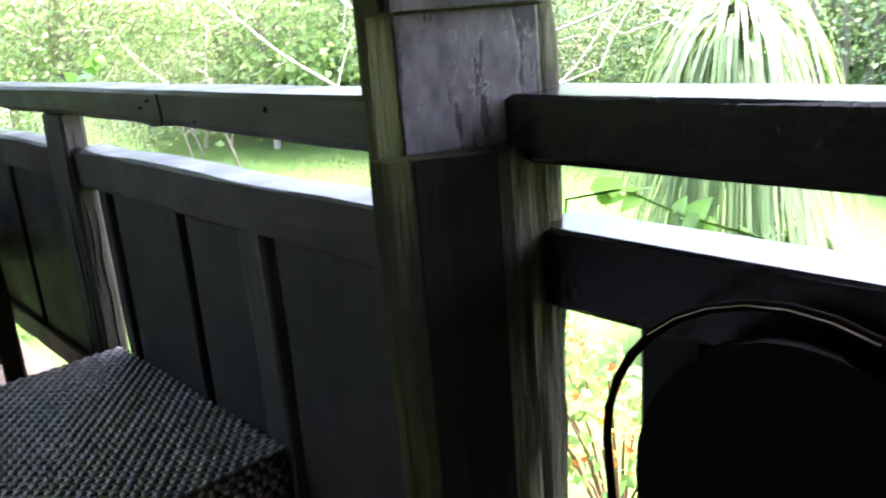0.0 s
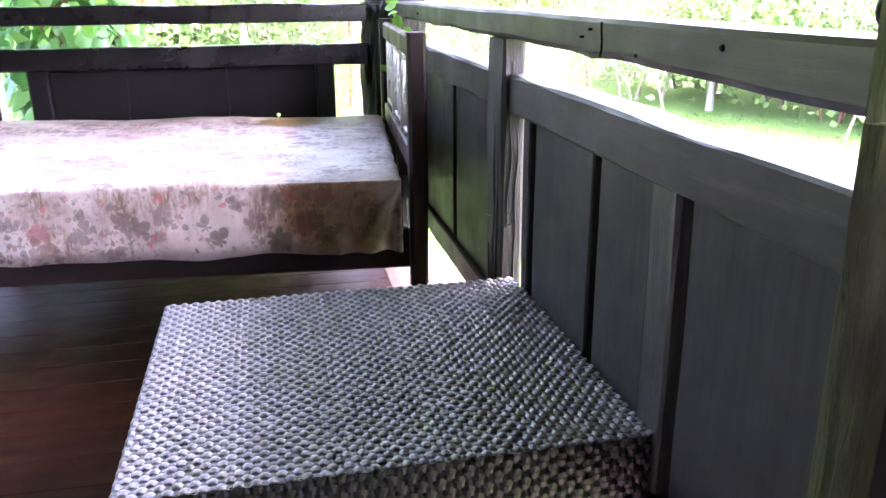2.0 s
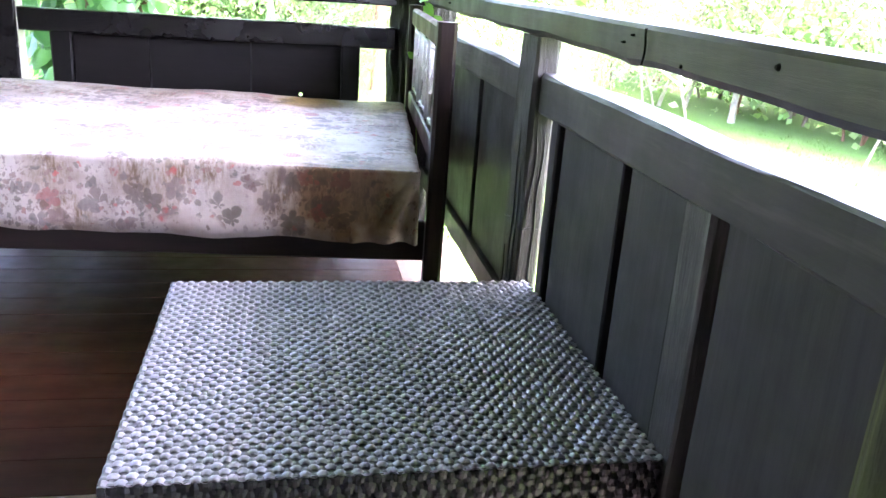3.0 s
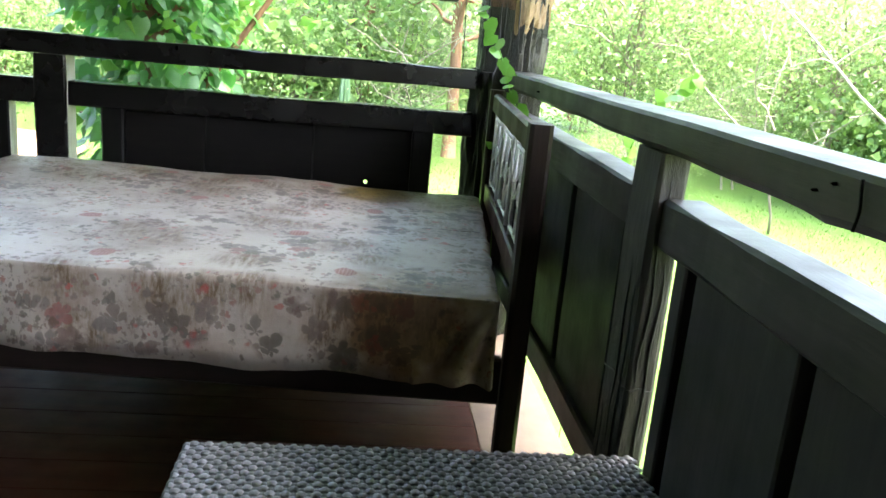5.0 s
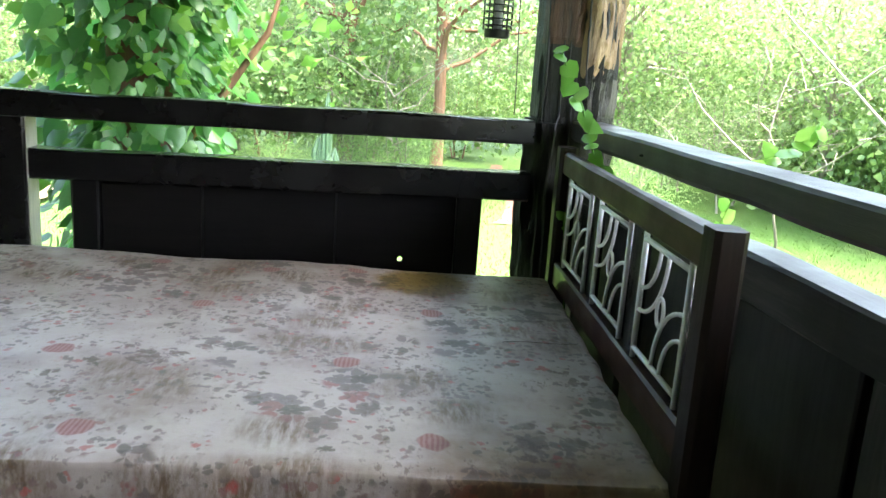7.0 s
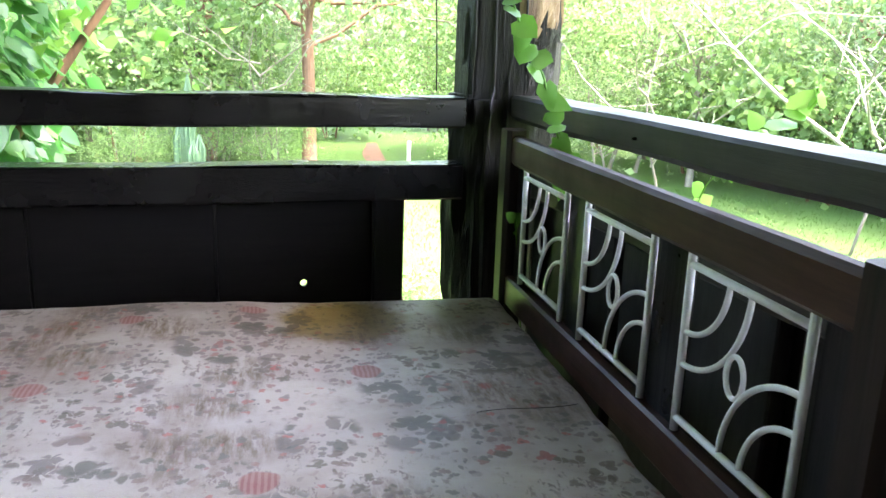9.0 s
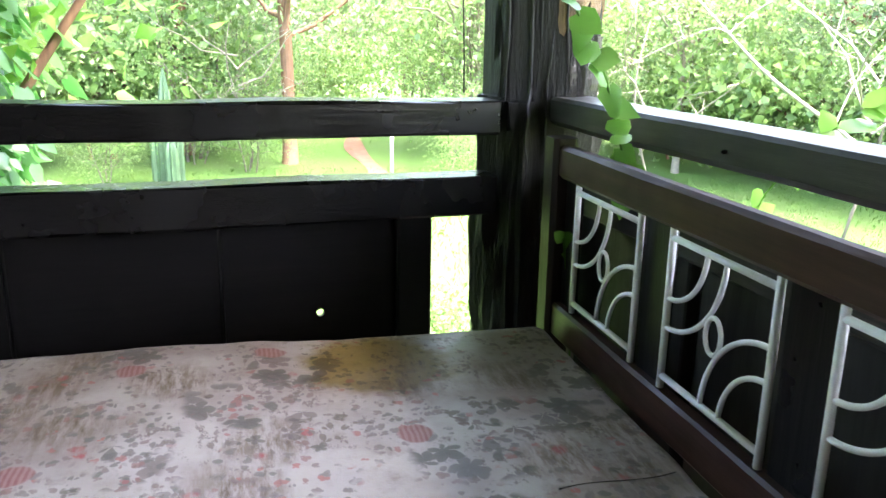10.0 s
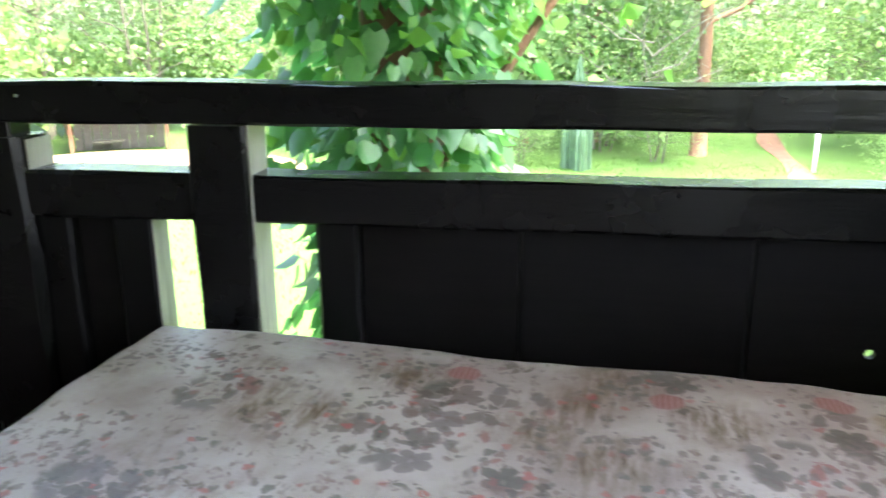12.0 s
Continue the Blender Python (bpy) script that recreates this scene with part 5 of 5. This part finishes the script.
for k in (4, 6, 8, 9, 11, 12, 13):
    tip = stem[k] + np.array((g.uniform(-0.22, 0.22), g.uniform(-0.2, 0.2), g.uniform(0.05, 0.2)))
    part("twig", tube([tuple(stem[k]), tuple((stem[k] + tip) / 2 + np.array((0, 0, 0.02))), tuple(tip)], [0.004, 0.003, 0.002], 5), M_TWIG, sap)
    tips.append(tuple(tip))
p, d, w = scatter_leaves(g, tips, (0.07, 0.07, 0.05), 9, 0.06, slim=0.36)
part("leaves", leaf_mesh("leaves", p, d, w, M_VINE2), M_VINE2, sap)

# cactus
cactus = thing("cactus", "tall blue-green ribbed column cactus on the lawn", "cactus", pose(-0.30, 17.4, terrain(-0.30, 17.4)))


def ribbed(h, r, x, y):
    bm = bmesh.new()
    prev = None
    for i in range(13):
        z = h * i / 12
        tap = 1.0 if i < 10 else (1 - 0.28 * (i - 9))
        ring = [bm.verts.new((x + r * tap * (1 + 0.22 * math.cos(k * math.pi)) * math.cos(k * math.tau / 16), y + r * tap * (1 + 0.22 * math.cos(k * math.pi)) * math.sin(k * math.tau / 16), z - 0.05)) for k in range(16)]
        if prev:
            for k in range(16):
                bm.faces.new((prev[k], prev[(k + 1) % 16], ring[(k + 1) % 16], ring[k]))
        prev = ring
    bm.faces.new(prev)
    return bm


for h, r, x, y in ((2.05, 0.09, 0, 0), (1.2, 0.10, -0.17, 0.05), (1.0, 0.09, 0.16, -0.04), (0.9, 0.09, 0.05, -0.2)):
    part("column", ribbed(h, r, x, y), M_CACTUS, cactus)
pole = part("white_pole", tube([(3.80, 17.5, GROUND - 0.1), (3.80, 17.5, GROUND + 0.80)], 0.035, 10), M_WHITE_METAL)
tagged(pole, "short white marker pole beside the path", "pole")

# tree wrapped in big-leaved climber, close to the front railing
VX, VY = -1.05, 5.85
vine = thing("vine_tree", "red-brown tree trunk wrapped in glossy heart-leaved climber", "tree", pose(VX, VY, GROUND))
part("trunk", tube([(0.03 * math.sin(z * 1.3), 0.03 * math.cos(z), z) for z in np.linspace(-0.2, 7, 16)], [0.20 - 0.008 * i for i in range(16)], 14), M_TRUNK_R, vine)
part("limb", tube([(0, 0, 2.85), (0.5, 0.25, 3.1), (1.0, 0.4, 3.18), (1.55, 0.5, 3.1), (2.0, 0.6, 3.2)], [0.05, 0.045, 0.035, 0.025, 0.012], 8), M_TRUNK_R, vine)
part("limb", tube([(0.1, -0.05, 2.0), (0.42, 0.0, 2.45), (0.62, 0.05, 2.75), (0.75, 0.1, 3.2)], [0.022, 0.02, 0.017, 0.012], 7), M_TRUNK_R, vine)
part("limb", tube([(0, 0, 4.2), (-0.6, 0.5, 5.0), (-1.2, 0.8, 5.7)], [0.09, 0.06, 0.03], 8), M_TRUNK_R, vine)
part("limb", tube([(0, 0, 4.8), (0.7, -0.2, 5.6), (1.3, -0.3, 6.3)], [0.08, 0.05, 0.03], 8), M_TRUNK_R, vine)
g = np.random.default_rng(9)
b, a, w = [], [], []
for i in range(5400):
    ang, z = g.uniform(0, math.tau), g.uniform(0.2, 5.4)
    r = (0.24 + 0.20 * abs(g.normal(0, 0.75))) * (1 + 0.25 * math.sin(z * 2.3 + ang * 2)) * (0.75 if z > 3.6 else 1)
    p = Vector((r * math.cos(ang), r * math.sin(ang), z))
    out = Vector((math.cos(ang), math.sin(ang), 0))
    d = (out * g.uniform(0.1, 0.8) + Vector(g.normal(0, 0.3, 3)) + Vector((0, 0, -1.0))).normalized()
    s = g.uniform(0.06, 0.135)
    b.append(tuple(p)), a.append(tuple(d * s)), w.append(tuple(d.cross(out + Vector(g.normal(0, 0.35, 3))).normalized() * s * g.uniform(0.34, 0.46)))
part("climber_leaves", leaf_mesh("climber_leaves", b, a, w, M_VINE, True), M_VINE, vine, "glossy dark green heart-shaped leaves")
p, d, w = scatter_leaves(g, [(0.5, 0.2, 3.1), (0.8, 0.3, 2.9), (0.62, 0.0, 2.7), (1.1, 0.4, 3.2), (-0.3, -0.2, 3.0), (-0.25, -0.3, 2.3), (0.2, -0.3, 2.5), (0.05, -0.35, 2.75), (0.15, -0.32, 1.9)], (0.18, 0.16, 0.2), 40, 0.085, slim=0.4)
part("young_leaves", leaf_mesh("young_leaves", p, d, w, M_VINE2), M_VINE2, vine, "small bright green leaves")
p, d, w = scatter_leaves(g, [(-1.2, 0.8, 5.7), (1.3, -0.3, 6.3), (0, 0, 7), (0.6, 0.5, 6.6), (-0.6, -0.3, 6.5)], (0.8, 0.8, 0.6), 220, 0.2)
part("crown", leaf_mesh("crown", p, d, w, M_LEAF2), M_LEAF2, vine)

# clump of long drooping blades
def blade_clump(x, y, z0, count, length, seed, label):
    g = np.random.default_rng(seed)
    t = thing("strap_leaf_plant", label, "plant", pose(x, y, terrain(x, y)), group="strap-leaved plants")
    part("stem", tube([(0, 0, -0.1), (0.05, 0, z0 * 0.5), (0, 0.03, z0)], [0.09, 0.07, 0.06], 9), M_TRUNK, t)
    verts, faces = [], []
    for i in range(count):
        a = g.uniform(0, math.tau)
        o = Vector((math.cos(a), math.sin(a), 0))
        side = Vector((-o.y, o.x, 0))
        L, up, wd = length * g.uniform(0.6, 1.2), g.uniform(0.1, 0.9), g.uniform(0.011, 0.022)
        zz = z0 * g.uniform(0.55, 1.0)
        b0 = len(verts)
        for k in range(8):
            f = k / 7
            p = o * (L * (0.62 * f - 0.15 * f * f)) + Vector((0, 0, zz + L * (up * f - (0.75 + up) * f * f)))
            ww = wd * (1 - f ** 3)
            verts += [tuple(p - side * ww), tuple(p + side * ww)]
        faces += [(b0 + 2 * k, b0 + 2 * k + 1, b0 + 2 * k + 3, b0 + 2 * k + 2) for k in range(7)]
    me = bpy.data.meshes.new("blade_tuft")
    me.from_pydata(verts, [], faces)
    me.materials.append(M_BLADE)
    tagged(part("blade_tuft", me, M_BLADE, t, "long pale green drooping blades"), kind="stuff")


blade_clump(5.3, 3.0, 2.5, 620, 1.7, 61, "tall plant with drooping strap-like leaves")
blade_clump(4.7, 1.75, 0.75, 320, 1.1, 62, "low clump of pale strap-like leaves")
blade_clump(5.6, 2.6, 0.9, 260, 1.1, 63, "low clump of pale strap-like leaves")
blade_clump(4.4, 0.7, 0.8, 260, 1.0, 64, "low clump of pale strap-like leaves")

# orange-red flowering bush below the railing
g = np.random.default_rng(15)
fb = thing("flowering_bush", "low bush with orange-red blooms below the railing", "shrub", pose(2.85, 2.22, GROUND))
bm = bmesh.new()
cs = []
for i in range(16):
    a = g.uniform(0, math.tau)
    tip = Vector((0.55 * math.cos(a) * g.uniform(0.2, 1), 0.55 * math.sin(a) * g.uniform(0.2, 1), g.uniform(0.6, 1.15)))
    tube_into(bm, [(0, 0, -0.05), tuple(tip * 0.5 + Vector((0, 0, 0.1))), tuple(tip)], [0.012, 0.008, 0.004], 6)
    cs.append(tuple(tip))
tagged(part("stems", bm, M_TRUNK_R, fb), kind="stuff")
p, d, w = scatter_leaves(g, cs, (0.16, 0.16, 0.14), 34, 0.075, slim=0.36)
part("leaves", leaf_mesh("leaves", p, d, w, M_LEAF), M_LEAF, fb)
p, d, w = scatter_leaves(g, cs, (0.06, 0.06, 0.05), 22, 0.034, droop=0, slim=0.5)
tagged(part("blooms", leaf_mesh("blooms", p, d, w, M_FLOWER), M_FLOWER, fb, "orange-red blooms"), kind="stuff")

# far hut with a bench, seen between the rails
hut = thing("garden_hut", "low weathered plank hut on red earth among the trees", "hut", pose(-9.9, 18.6, terrain(-9.9, 18.6), 0, 0, 28) @ Matrix.Diagonal((0.75, 0.75, 0.55, 1)))
for i in range(10):
    part("plank", beam(-1.2 + i * 0.24, -1.2 + i * 0.24 + 0.225, 0, 0.03, 0, 1.9, 2, 1, 0, 0.004), M_WALL, hut)
for sx in (-1.25, 1.22):
    part("post", beam(sx, sx + 0.1, -0.9, -0.8, -0.05, 1.95, 2), M_TRUNK_R, hut)
roof = beam(-1.6, 1.6, -1.2, 1.4, 1.95, 2.03, 0)
part("roof", roof, M_WALL, hut)
part("bench", beam(-0.7, 0.1, -0.55, -0.2, 0.35, 0.42, 0), M_TRUNK, hut)
bm = bmesh.new()
vs = [bm.verts.new((-8.0 + (3.2 + 0.6 * noise.noise(Vector((a, 2, 0)))) * math.cos(a), 15.6 + 2.4 * math.sin(a), GROUND + 0.11)) for a in np.linspace(0, math.tau, 40, endpoint=False)]
bm.faces.new(vs)
earth = part("earth", bm, M_EARTH)
tagged(earth, "bare red-brown earth patch before the hut", "earth", kind="structure")

# grass tufts on the lawn near the veranda
g = np.random.default_rng(5)
n = 26000
ang, rad = g.uniform(radians(-80), radians(40), n), 2.0 + 14 * np.sqrt(g.uniform(0.02, 1, n))
gx, gy = 0.3 - rad * np.sin(ang) * 1.0, 2.6 + rad * np.cos(ang)
gz = np.array([terrain(x, y) for x, y in zip(gx, gy)])
ok = (gx > FX + 0.15) | (gy > FY + 0.15)
base = np.stack([gx, gy, gz], 1)[ok]
d = g.normal(0, 0.35, base.shape)
d[:, 2] = 1
d *= g.uniform(0.03, 0.085, (len(base), 1))
w = np.cross(d, g.normal(0, 1, base.shape))
w /= np.linalg.norm(w, axis=1, keepdims=True)
grass = part("grass", leaf_mesh("grass", base, d, w * 0.006, M_GRASS), M_GRASS)
tagged(grass, "short green lawn grass", "grass", kind="stuff")

# ---- floor boards and tiles ----
board_bm = beam(LX + 0.002, 0.588, 0.0, 0.1478, -0.005, 0.0, 0, 1, 0, 0.002)
board_me = bpy.data.meshes.new("floor_board")
board_bm.to_mesh(board_me)
board_bm.free()
board_me.materials.append(M_RED_FLOOR)
for j in range(15):
    part("floor_board", board_me, M_RED_FLOOR, floor, at=Matrix.Translation((0, FY - 0.15 * (j + 1) - 0.001, 0)))
part("floor_edge", beam(0.590, FLOOR_X - 0.001, FY - 2.251, FY - 0.001, -0.005, 0.001, 1, 8, 0.0005, 0.002), M_TAN_STRIP, floor, "tan strip beside the red boards")
part("floor_edge", beam(FX, FLOOR_X - 0.001, BY + 0.01, FY - 2.256, -0.005, 0.001, 1, 8, 0.0005, 0.002), M_TAN_STRIP, floor, "tan strip beside the tiles")
TS = 0.33
tile_bm = beam(0.003, TS - 0.003, 0.003, TS - 0.003, -0.006, 0.0, 0, 1, 0, 0.0015)
tile_me = bpy.data.meshes.new("tile")
tile_bm.to_mesh(tile_me)
tile_bm.free()
tile_me.materials.append(M_TILE)
for i in range(13):
    for j in range(15):
        part("tile", tile_me, M_TILE, floor, at=Matrix.Translation((FX - 0.002 - (i + 1) * TS, FY - 2.252 - (j + 1) * TS, 0)))
